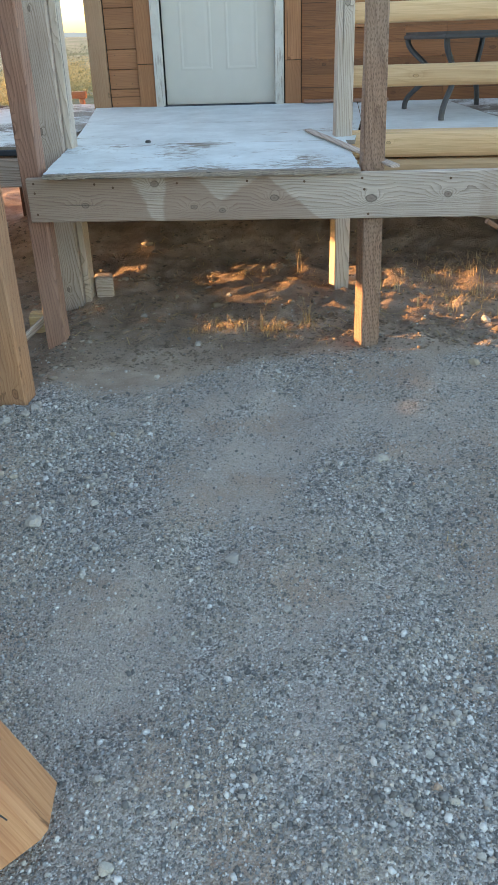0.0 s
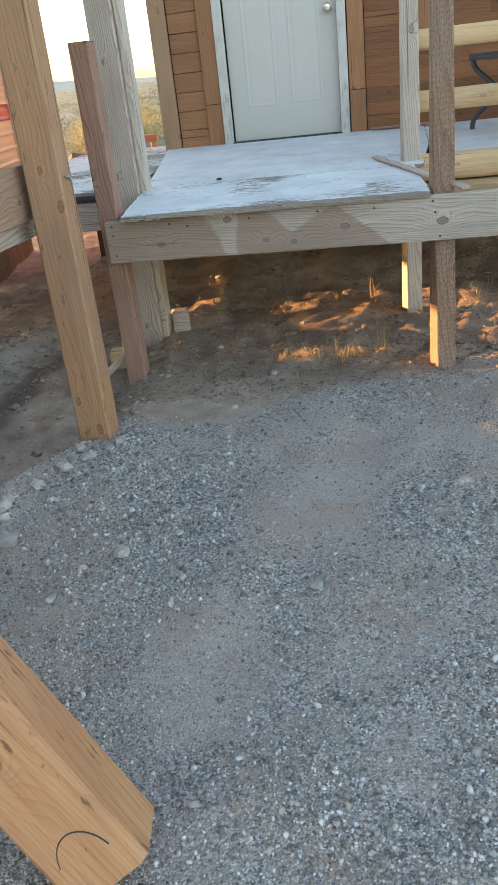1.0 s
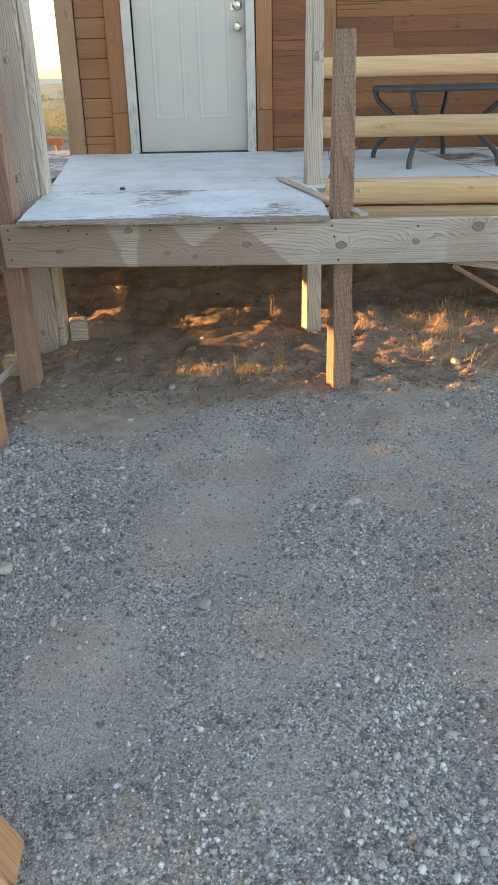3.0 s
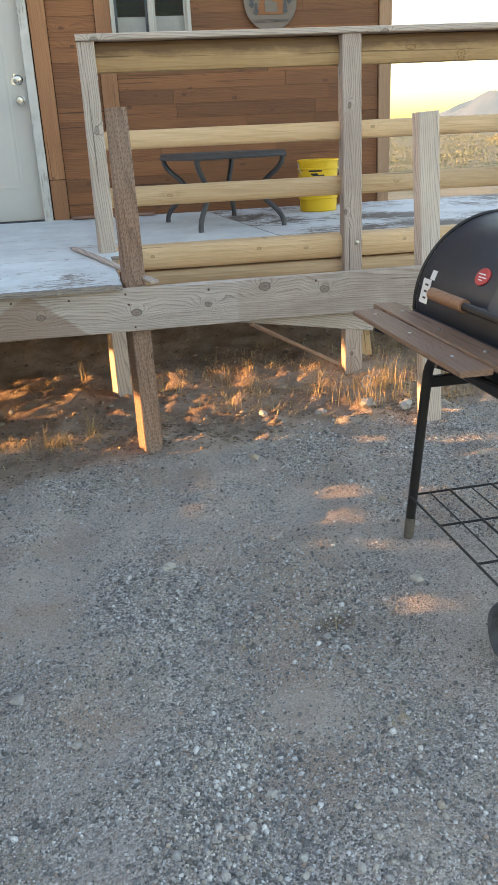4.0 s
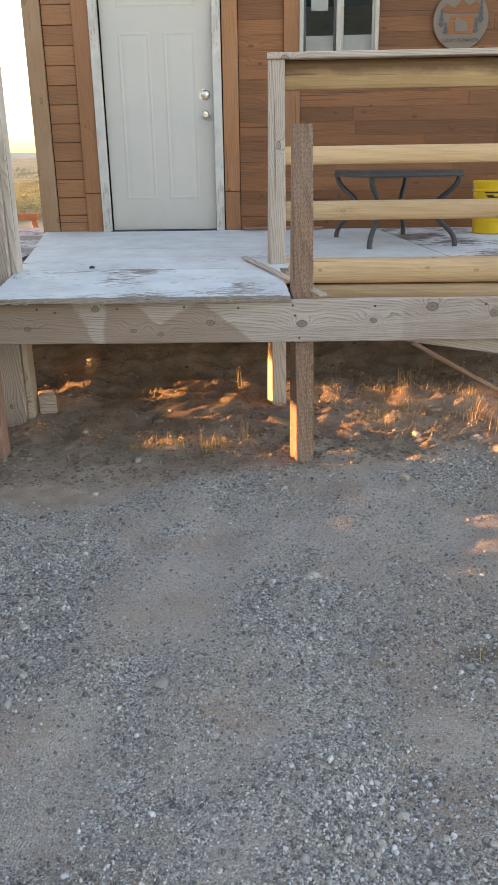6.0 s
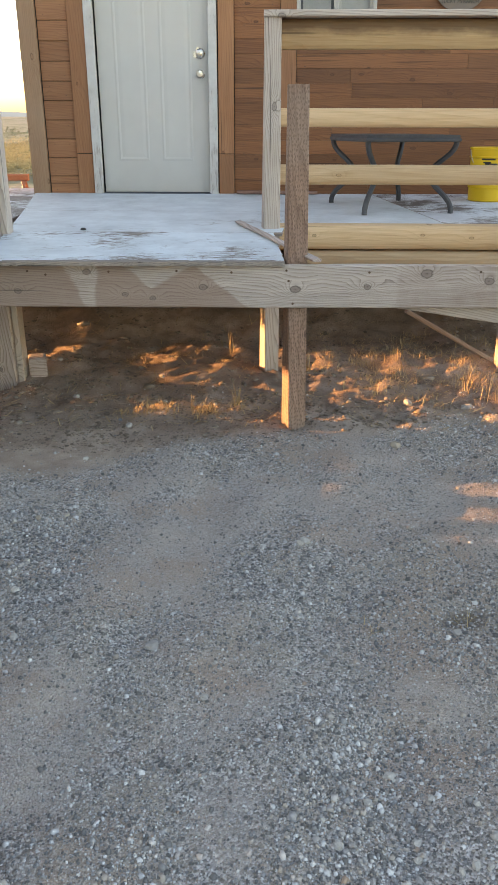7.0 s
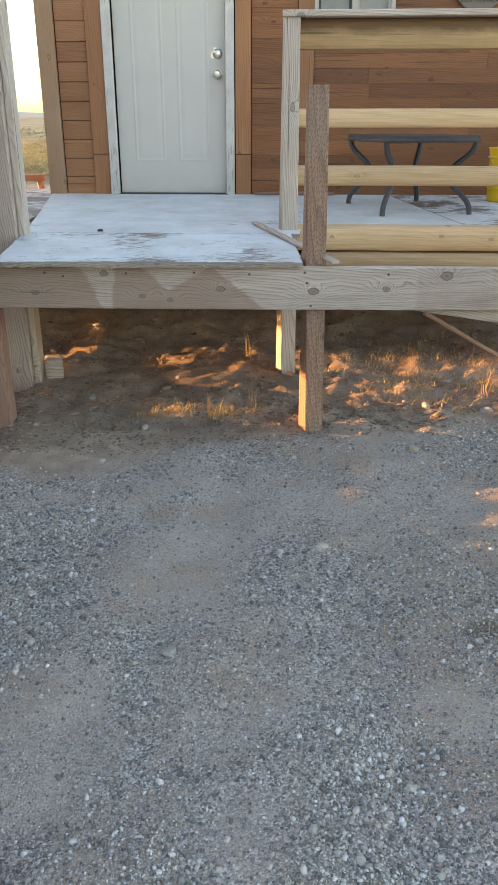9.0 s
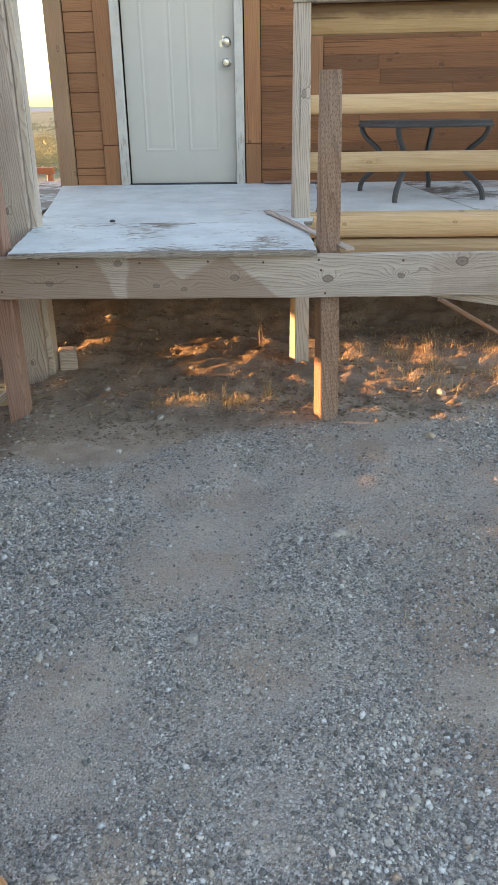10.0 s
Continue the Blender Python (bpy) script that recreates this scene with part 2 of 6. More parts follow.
HANDLE_WOOD = wood("handle_wood", (0.20, 0.095, 0.05), (0.36, 0.19, 0.105), None, 0, rings=10, knots=0.05, sparse=0.0, rough=0.5)
PLY_EDGE = wood("weathered_plywood_edge", (0.10, 0.085, 0.075), (0.40, 0.34, 0.29), None, 0, rings=20, contrast=1.6, knots=0.05, sparse=0.0, rough=0.9)
# Wood darkened so the planks read as shade under the trailer.
SKIRT_SHADE = wood("shade_dark_skirting", (0.06, 0.045, 0.036), (0.15, 0.115, 0.09), None, 0, rings=10)


def chipped(name, paint, under, scale, stretch, cover, rough=0.7, nosing=None, tread=None):
    """Peeling paint: flakes stretched along local x show the wood below."""
    m, nt, bsdf = nodes_of(name)
    fine = noise_tex(nt, mapped(nt, stretch, vary=False), scale, 6.0, 0.7)
    big = noise_tex(nt, mapped(nt, (1, 1, 1), vary=False), 1.7, 4.0, 0.6)
    f = math_node(nt, "MULTIPLY_ADD", big, 0.75, math_node(nt, "MULTIPLY", fine, 0.62))
    if nosing:
        # paint rubbed off along the front edge and where feet land
        tc = nt.nodes.new("ShaderNodeTexCoord")
        sy = nt.nodes.new("ShaderNodeSeparateXYZ")
        nt.links.new(tc.outputs["Object"], sy.inputs[0])
        back = math_node(nt, "SUBTRACT", math_node(nt, "MULTIPLY_ADD", sy.outputs[0], -0.03, sy.outputs[1]), nosing)
        f = math_node(nt, "SUBTRACT", f, math_node(nt, "MULTIPLY", ramp(nt, back, [(0.0, (1, 1, 1)), (0.045, (0, 0, 0))]), 0.22))
        far = nt.nodes.new("ShaderNodeVectorMath")
        far.operation = "DISTANCE"
        far.inputs[1].default_value = tread
        nt.links.new(tc.outputs["Object"], far.inputs[0])
        f = math_node(nt, "SUBTRACT", f, math_node(nt, "MULTIPLY", ramp(nt, far.outputs["Value"], [(0.05, (1, 1, 1)), (0.34, (0, 0, 0))]), 0.075))
    flake = noise_tex(nt, mapped(nt, tuple(c * 2.6 for c in stretch), vary=False), scale, 4.0, 0.75)
    f = math_node(nt, "MULTIPLY_ADD", flake, 0.22, math_node(nt, "SUBTRACT", f, 0.11))
    mask = ramp(nt, f, [(cover - 0.012, (1, 1, 1)), (cover + 0.012, (0, 0, 0))])
    g = noise_tex(nt, mapped(nt, (3, 60, 60), vary=False), 2.0, 5.0, 0.6)
    bare = ramp(nt, g, [(0.3, tuple(c * 0.5 for c in under)), (0.7, under)])
    grime = noise_tex(nt, mapped(nt, (1, 1, 1), vary=False), 4.5, 6.0, 0.7)
    coat = ramp(nt, grime, [(0.3, tuple(c * 0.74 for c in paint)), (0.65, paint)])
    nt.links.new(mix(nt, mask, coat, bare), bsdf.inputs["Base Color"])
    bsdf.inputs["Roughness"].default_value = rough
    bump(nt, bsdf, math_node(nt, "SUBTRACT", math_node(nt, "MULTIPLY", g, 0.3), mask), 0.6, 0.002)
    return m


DECK_WORN = chipped("flaking_pale_deck_paint", (0.70, 0.77, 0.80), (0.30, 0.25, 0.215), 16.0, (1.0, 4.5, 4.5), 0.605, nosing=3.262, tread=(-0.52, 3.9, 0.8))
DECK_PAINT = chipped("pale_deck_paint", (0.68, 0.74, 0.765), (0.36, 0.31, 0.26), 14.0, (1.0, 5.0, 5.0), 0.535)
DECK_FLAKED = chipped("badly_flaked_deck_paint", (0.74, 0.78, 0.81), (0.22, 0.185, 0.165), 11.0, (1.0, 5.0, 5.0), 0.655)
CASING = chipped("peeling_white_casing_paint", (0.66, 0.64, 0.60), (0.56, 0.51, 0.46), 9.0, (1.0, 9.0, 9.0), 0.6)
DOOR_WHITE = plain("white_door_paint", (0.57, 0.555, 0.52), 0.4, vary=0.05, scale=6, relief=0.03)
VINYL = plain("white_vinyl", (0.44, 0.42, 0.39), 0.4, vary=0.05)
CHROME = plain("satin_nickel", (0.62, 0.60, 0.56), 0.28, 1.0, 0.05)
RUST = plain("rusty_steel", (0.16, 0.10, 0.07), 0.7, 0.6, 0.4)
BLACK = plain("black_enamel", (0.010, 0.016, 0.028), 0.42, 0.0, 0.2, 9, 0.008)
BLACK_TUBE = plain("worn_black_tube", (0.022, 0.021, 0.022), 0.45, 0.3, 0.4, 50, 0.2)
IRON = plain("dark_grey_iron", (0.075, 0.078, 0.085), 0.6, 0.2, 0.3, 40, 0.25)
YELLOW = plain("yellow_plastic", (0.78, 0.50, 0.02), 0.42, 0.0, 0.06, 8, 0.03)
LABEL_BLACK = plain("black_print", (0.03, 0.03, 0.03), 0.6)
LABEL_WHITE = plain("white_sticker", (0.75, 0.75, 0.74), 0.5)
RED_BADGE = plain("red_badge", (0.45, 0.03, 0.035), 0.4)
SILVER = plain("silver_plate", (0.55, 0.55, 0.55), 0.35, 0.9)
SIGN_METAL = plain("dull_steel_sign", (0.19, 0.15, 0.125), 0.55, 0.3, 0.15, 25)
DARK_TAPE = plain("blue_black_edging", (0.03, 0.04, 0.06), 0.6)
RUBBER = plain("dusty_black_plastic", (0.085, 0.095, 0.105), 0.75, 0, 0.55, 40, 0.3)
CREAM = plain("cream_trailer_paint", (0.43, 0.42, 0.335), 0.5, 0, 0.06, 5)
TAN_RV = plain("tan_trailer_paint", (0.37, 0.33, 0.265), 0.5, 0, 0.07, 5)
ORANGE_RV = plain("orange_stripe_paint", (0.42, 0.20, 0.12), 0.5, 0, 0.12, 5)
RED_RV = plain("red_stripe_paint", (0.27, 0.055, 0.045), 0.5, 0, 0.1, 5)
BROWN_RV = plain("brown_window_frame", (0.16, 0.08, 0.05), 0.5, 0, 0.1)
ALU = plain("dull_aluminium", (0.50, 0.48, 0.45), 0.45, 0.7, 0.08)
OFFCUT = wood("fresh_offcut_wood", (0.42, 0.29, 0.15), (0.6, 0.45, 0.27), None, 0, rings=10)
TARP = plain("brown_tarp", (0.07, 0.045, 0.035), 0.8, 0, 0.4, 20, 0.6)
ROOF = plain("brown_roofing", (0.09, 0.075, 0.065), 0.85, 0, 0.25, 30, 0.5)
INSIDE = plain("dark_room_paint", (0.022, 0.02, 0.018), 0.8)
PAPER = plain("pale_paper", (0.40, 0.40, 0.39), 0.8)


def glass_mat():
    m, nt, bsdf = nodes_of("window_glass")
    out = nt.nodes["Material Output"]
    tr = nd(nt, "BsdfTransparent")
    gl = nd(nt, "BsdfGlossy", Roughness=0.02)
    fr = nd(nt, "Fresnel", IOR=1.2)
    ms = nt.nodes.new("ShaderNodeMixShader")
    nt.links.new(fr.outputs[0], ms.inputs[0])
    nt.links.new(tr.outputs[0], ms.inputs[1])
    nt.links.new(gl.outputs[0], ms.inputs[2])
    nt.links.new(ms.outputs[0], out.inputs[0])
    return m


GLASS = glass_mat()


def ground_mat():
    """Gravel on the yard, bare soil under the deck and beyond, scrub colours far off."""
    m, nt, bsdf = nodes_of("yard_ground")
    tc = nt.nodes.new("ShaderNodeTexCoord")
    P = tc.outputs["Object"]
    at = nt.nodes.new("ShaderNodeAttribute")
    at.attribute_name = "gravel"
    big = noise_tex(nt, P, 1.7, 5.0, 0.6)
    mid = noise_tex(nt, P, 7.0, 5.0, 0.65)
    fine = noise_tex(nt, P, 160.0, 4.0, 0.7)
    vor = nd(nt, "TexVoronoi", Scale=170.0)
    nt.links.new(P, vor.inputs["Vector"])
    vor2 = nd(nt, "TexVoronoi", Scale=62.0)
    nt.links.new(P, vor2.inputs["Vector"])
    sep = nt.nodes.new("ShaderNodeSeparateColor")
    nt.links.new(vor.outputs["Color"], sep.inputs[0])
    grit = ramp(nt, sep.outputs[0], [(0.0, (0.11, 0.106, 0.102)), (0.35, (0.34, 0.315, 0.295)), (0.75, (0.60, 0.565, 0.54)), (1.0, (0.84, 0.805, 0.78))])
    sand = ramp(nt, fine, [(0.3, (0.29, 0.24, 0.19)), (0.7, (0.60, 0.52, 0.43))])
    m1 = math_node(nt, "MULTIPLY_ADD", big, 0.6, math_node(nt, "MULTIPLY", mid, 0.5))
    gravel_col = mix(nt, ramp(nt, m1, [(0.46, (0.15, 0.15, 0.15)), (0.66, (0.85, 0.85, 0.85))]), grit, sand)
    fines = nt.nodes.new("ShaderNodeAttribute")
    fines.attribute_name = "fines"
    dust = ramp(nt, math_node(nt, "MULTIPLY_ADD", mid, 0.9, math_node(nt, "SUBTRACT", fines.outputs["Fac"], 0.45)), [(0.25, (0, 0, 0)), (0.75, (1, 1, 1))])
    powder = ramp(nt, math_node(nt, "MULTIPLY_ADD", fine, 0.6, math_node(nt, "MULTIPLY", mid, 0.4)), [(0.32, (0.38, 0.33, 0.295)), (0.62, (0.62, 0.555, 0.505))])
    gravel_col = mix(nt, math_node(nt, "MULTIPLY", dust, 0.55), gravel_col, powder)
    tan = ramp(nt, noise_tex(nt, P, 1.9, 5.0, 0.65), [(0.49, (0, 0, 0)), (0.60, (1, 1, 1))])
    gravel_col = mix(nt, math_node(nt, "MULTIPLY", tan, 0.7), gravel_col, ramp(nt, fine, [(0.3, (0.36, 0.265, 0.205)), (0.7, (0.56, 0.435, 0.35))]))
    scuff = nt.nodes.new("ShaderNodeAttribute")
    scuff.attribute_name = "scuff"
    gravel_col = mix(nt, ramp(nt, math_node(nt, "MULTIPLY", scuff.outputs["Fac"], math_node(nt, "MULTIPLY_ADD", mid, 1.6, 0.1)), [(0.25, (0, 0, 0)), (0.65, (0.7, 0.7, 0.7))]), gravel_col, (0.13, 0.10, 0.075))
    soil = ramp(nt, math_node(nt, "MULTIPLY_ADD", mid, 0.7, math_node(nt, "MULTIPLY", fine, 0.35)), [(0.28, (0.155, 0.108, 0.082)), (0.5, (0.385, 0.287, 0.225)), (0.75, (0.60, 0.485, 0.40))])
    damp = ramp(nt, noise_tex(nt, P, 1.3, 4.0, 0.6), [(0.44, (1, 1, 1)), (0.58, (0, 0, 0))])
    wet = nt.nodes.new("ShaderNodeAttribute")
    wet.attribute_name = "damp"
    damp = math_node(nt, "MAXIMUM", damp, ramp(nt, math_node(nt, "MULTIPLY_ADD", mid, 0.8, math_node(nt, "SUBTRACT", wet.outputs["Fac"], 0.4)), [(0.3, (0, 0, 0)), (0.7, (1, 1, 1))]))
    soil = mix(nt, math_node(nt, "MULTIPLY", damp, math_node(nt, "MULTIPLY_ADD", wet.outputs["Fac"], 0.4, 0.42)), soil, (0.105, 0.072, 0.055))
    dry = nt.nodes.new("ShaderNodeAttribute")
    dry.attribute_name = "dry"
    pale = ramp(nt, math_node(nt, "MULTIPLY_ADD", mid, 0.6, math_node(nt, "MULTIPLY", fine, 0.4)), [(0.3, (0.30, 0.25, 0.205)), (0.7, (0.56, 0.50, 0.43))])
    soil = mix(nt, math_node(nt, "MULTIPLY", dry.outputs["Fac"], math_node(nt, "MULTIPLY_ADD", damp, -0.55, 0.95)), soil, pale)
    near = mix(nt, at.outputs["Fac"], soil, gravel_col)
    # scrubland
    sc = noise_tex(nt, P, 0.055, 6.0, 0.65)
    sc2 = noise_tex(nt, P, 0.9, 6.0, 0.7)
    scrub = ramp(nt, math_node(nt, "MULTIPLY_ADD", sc, 0.7, math_node(nt, "MULTIPLY", sc2, 0.35)), [(0.36, (0.07, 0.10, 0.055)), (0.47, (0.14, 0.16, 0.095)), (0.55, (0.23, 0.225, 0.175)), (0.68, (0.31, 0.29, 0.25))])
    far = nt.nodes.new("ShaderNodeAttribute")
    far.attribute_name = "far"
    nt.links.new(mix(nt, far.outputs["Fac"], near, scrub), bsdf.inputs["Base Color"])
    bsdf.inputs["Roughness"].default_value = 0.95
    bsdf.inputs["Specular IOR Level"].default_value = 0.2
    h = math_node(nt, "MULTIPLY_ADD", vor.outputs["Distance"], -1.1, math_node(nt, "MULTIPLY", vor2.outputs["Distance"], -0.6))
    h = math_node(nt, "MULTIPLY", h, math_node(nt, "MULTIPLY_ADD", at.outputs["Fac"], 0.5, 0.5))
    h = math_node(nt, "ADD", h, math_node(nt, "MULTIPLY", mid, 1.2))
    h = math_node(nt, "ADD", h, math_node(nt, "MULTIPLY", fine, 0.4))
    bump(nt, bsdf, h, 0.9, 0.010)
    return m


GROUND = ground_mat()


def pebble_mat(name, stops):
    m, nt, bsdf = nodes_of(name)
    g = nt.nodes.new("ShaderNodeNewGeometry")
    col = ramp(nt, g.outputs["Random Per Island"], stops)
    n = noise_tex(nt, mapped(nt, (1, 1, 1), vary=False), 180.0, 4.0, 0.6)
    col = mix(nt, math_node(nt, "MULTIPLY", n, 0.25), col, (0.3, 0.27, 0.23))
    nt.links.new(col, bsdf.inputs["Base Color"])
    bsdf.inputs["Roughness"].default_value = 0.85
    return m


GRAVEL = pebble_mat("mixed_gravel", [(0.0, (0.09, 0.09, 0.091)), (0.28, (0.165, 0.167, 0.17)), (0.5, (0.315, 0.318, 0.322)), (0.66, (0.42, 0.36, 0.30)), (0.8, (0.54, 0.54, 0.535)), (0.96, (0.71, 0.71, 0.705)), (1.0, (0.38, 0.27, 0.20))])
DRY_CLOD = pebble_mat("dry_crumbs", [(0.0, (0.20, 0.17, 0.14)), (0.7, (0.29, 0.25, 0.21)), (1.0, (0.38, 0.335, 0.285))])
WORN_FOOT = plain("worn_bare_tube", (0.15, 0.135, 0.12), 0.6, 0.4, 0.4, 60, 0.3)
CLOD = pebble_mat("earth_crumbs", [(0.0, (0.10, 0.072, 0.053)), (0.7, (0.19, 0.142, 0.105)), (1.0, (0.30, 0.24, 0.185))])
STRAW = pebble_mat("dry_straw", [(0.0, (0.30, 0.19, 0.08)), (0.5, (0.48, 0.34, 0.15)), (1.0, (0.60, 0.47, 0.25))])
SCRUB_LEAF = pebble_mat("scrub_leaf", [(0.0, (0.09, 0.12, 0.075)), (0.5, (0.12, 0.15, 0.095)), (1.0, (0.17, 0.185, 0.125))])
GOLD_LEAF = pebble_mat("golden_leaf", [(0.0, (0.26, 0.22, 0.10)), (0.5, (0.43, 0.34, 0.15)), (1.0, (0.54, 0.43, 0.21))])


def rock_mat():
    m, nt, bsdf = nodes_of("pale_rock")
    oi = nt.nodes.new("ShaderNodeObjectInfo")
    col = ramp(nt, oi.outputs["Random"], [(0.0, (0.36, 0.355, 0.35)), (0.5, (0.52, 0.50, 0.47)), (0.8, (0.62, 0.60, 0.55)), (1.0, (0.48, 0.40, 0.30))])
    n = noise_tex(nt, mapped(nt, (1, 1, 1)), 60.0, 5.0, 0.65)
    nt.links.new(mix(nt, math_node(nt, "MULTIPLY", n, 0.55), col, (0.22, 0.19, 0.16)), bsdf.inputs["Base Color"])
    bsdf.inputs["Roughness"].default_value = 0.9
    bump(nt, bsdf, n, 0.5, 0.004)
    return m


ROCK = rock_mat()


def haze_mat():
    m, nt, bsdf = nodes_of("hazy_mountain")
    n = noise_tex(nt, mapped(nt, (0.004, 0.004, 0.008), vary=False), 1.0, 6.0, 0.65)
    col = ramp(nt, n, [(0.35, (0.005, 0.006, 0.009)), (0.65, (0.009, 0.009, 0.012))])
    nt.links.new(col, bsdf.inputs["Base Color"])
    bsdf.inputs["Roughness"].default_value = 1.0
    bsdf.inputs["Emission Color"].default_value = (0.295, 0.355, 0.375, 1)
    bsdf.inputs["Emission Strength"].default_value = 0.16
    return m


HAZE = haze_mat()

# ---- building helpers ----
PLACE = {}


def link(name, mesh, mat, parent, world_m):
    ob = new(name, mesh)
    if mesh is not None and mat is not None and not mesh.materials:
        mesh.materials.append(mat)
    if parent is not None:
        ob.parent = parent
        ob.matrix_basis = PLACE[parent].inverted() @ world_m
    else:
        ob.matrix_basis = world_m
    PLACE[ob] = world_m.copy()
    return ob


def part(name, bm, mat, parent=None, label="", at=None, smooth=False):
    """Links a bmesh as one mesh object under a thing or a part; at is its pose in the world."""
    mesh = bpy.data.meshes.new(name)
    bm.to_mesh(mesh)
    bm.free()
    if smooth:
        mesh.polygons.foreach_set("use_smooth", [True] * len(mesh.polygons))
        mesh.set_sharp_from_angle(angle=radians(38))
    ob = link(name, mesh, mat, parent, at if at is not None else Matrix())
    if label:
        tagged(ob, label)
    return ob


def thing(name, x, y, z, label, category, group="", kind="", rz=0.0):
    ob = link(name, None, None, None, pose(x, y, z, 0, 0, rz))
    ob.empty_display_size = 0.1
    return tagged(ob, label, category, group, kind)


def box_bm(sx, sy, sz, bev=0.0, cx=0.0, cy=0.0, cz=0.0, seg=1):
    bm = bmesh.new()
    bmesh.ops.create_cube(bm, size=1.0, matrix=Matrix.Translation((cx, cy, cz)) @ Matrix.Diagonal((sx, sy, sz, 1)))
    if bev:
        bmesh.ops.bevel(bm, geom=bm.edges[:], offset=bev, segments=seg, affect="EDGES", profile=0.6)
    return bm


def plank_bm(length, width, thick, bev=0.004, seed=0.0, wob=0.002, cuts=10, round_face=False, twist=0.0):
    """A board along local x from 0 to length, with slightly uneven, worn edges. With round_face its local -y side is a half log."""
    bm = bmesh.new()
    prof = []
    if round_face:
        for i in range(9):
            a = -math.pi / 2 + math.pi * i / 8
            prof.append((-thick * 0.35 - thick * 0.65 * max(0.0, math.cos(a)) ** 0.42, width / 2 * math.sin(a)))
        prof += [(thick * 0.35, width / 2 * 0.94), (thick * 0.35, -width / 2 * 0.94)]
    else:
        w, t, b = width / 2, thick / 2, bev
        prof = [(-t, -w + b), (-t + b, -w), (t - b, -w), (t, -w + b), (t, w - b), (t - b, w), (-t + b, w), (-t, w - b)]
    rows = []
    for i in range(cuts + 1):
        x = length * i / cuts
        ring = []
        for k, (py, pz) in enumerate(prof):
            n1 = noise.noise(Vector((x * 2.3 + seed * 7.1, k * 0.9, seed)))
            n2 = noise.noise(Vector((x * 2.3 + seed * 3.7, k * 0.9 + 9, seed)))
            ct, st = math.cos(twist * (1 - i / cuts)), math.sin(twist * (1 - i / cuts))
            qy, qz = py + wob * n1, pz + wob * n2
            ring.append(bm.verts.new((x, qy * ct - qz * st, qy * st + qz * ct)))
        rows.append(ring)
    k = len(prof)
    for a, b in zip(rows, rows[1:]):
        for j in range(k):
            bm.faces.new((a[j], b[j], b[(j + 1) % k], a[(j + 1) % k]))
    bm.faces.new(rows[0])
    bm.faces.new(list(reversed(rows[-1])))
    bmesh.ops.recalc_face_normals(bm, faces=bm.faces[:])
    return bm


SEED = [0.0]


def along(p0, p1, up=(0, 0, 1)):
    """A pose with local x from p0 towards p1 and local z as near up as can be."""
    p0, p1 = Vector(p0), Vector(p1)
    x = (p1 - p0).normalized()
    y = Vector(up).cross(x).normalized()
    z = x.cross(y)
    m = Matrix((x, y, z)).transposed().to_4x4()
    m.translation = p0
    return m


def plank(name, p0, p1, width, thick, mat, parent=None, label="", up=(0, 0, 1), category="", group="", kind="", round_face=False, wob=0.002, bev=0.004, cuts=10, twist=0.0):
    """A board whose middle line runs from p0 to p1; width along up, thick across it."""
    SEED[0] += 1.37
    L = (Vector(p1) - Vector(p0)).length
    ob = part(name, plank_bm(L, width, thick, bev, SEED[0], wob, cuts, round_face, twist), mat, parent, label, along(p0, p1, up))
    if category:
        tagged(ob, label, category, group, kind)
    return ob


def post(name, x, y, z0, z1, sx, sy, mat, parent=None, label="", lean=(0, 0), turn=0.0, category="", group="", wob=0.002, bev=0.005, twist=0.0):
    """An upright square post, its grain along its height."""
    c, s = math.cos(radians(turn)), math.sin(radians(turn))
    return plank(name, (x, y, z0), (x + lean[0], y + lean[1], z1), sx, sy, mat, parent, label, up=(c, s, 0), category=category, group=group, wob=wob, bev=bev, twist=twist)


def tube_bm(points, radius, sides=10, closed=False):
    """A round tube through points."""
    bm = bmesh.new()
    pts = [Vector(p) for p in points]
    rows = []
    n = len(pts)
    prev = None
    for i, p in enumerate(pts):
        a, b = pts[max(i - 1, 0)], pts[min(i + 1, n - 1)]
        if closed:
            a, b = pts[(i - 1) % n], pts[(i + 1) % n]
        t = (b - a).normalized()
        side = t.orthogonal().normalized() if prev is None else (prev - t * prev.dot(t)).normalized()
        prev = side
        other = t.cross(side)
        rows.append([bm.verts.new(p + radius * (math.cos(2 * math.pi * k / sides) * side + math.sin(2 * math.pi * k / sides) * other)) for k in range(sides)])
    pairs = list(zip(rows, rows[1:])) + ([(rows[-1], rows[0])] if closed else [])
    for a, b in pairs:
        for k in range(sides):
            bm.faces.new((a[k], b[k], b[(k + 1) % sides], a[(k + 1) % sides]))
    if not closed:
        bm.faces.new(rows[0])
        bm.faces.new(list(reversed(rows[-1])))
    bmesh.ops.recalc_face_normals(bm, faces=bm.faces[:])
    return bm


def bent(points, r, steps=5):
    """Rounds the inner corners of a line of points."""
    pts = [Vector(p) for p in points]
    out = [pts[0]]
    for a, b, c in zip(pts, pts[1:], pts[2:]):
        p, q = b + (a - b).normalized() * r, b + (c - b).normalized() * r
        for i in range(steps + 1):
            u = i / steps
            out.append((1 - u) ** 2 * p + 2 * u * (1 - u) * b + u * u * q)
    out.append(pts[-1])
    return out


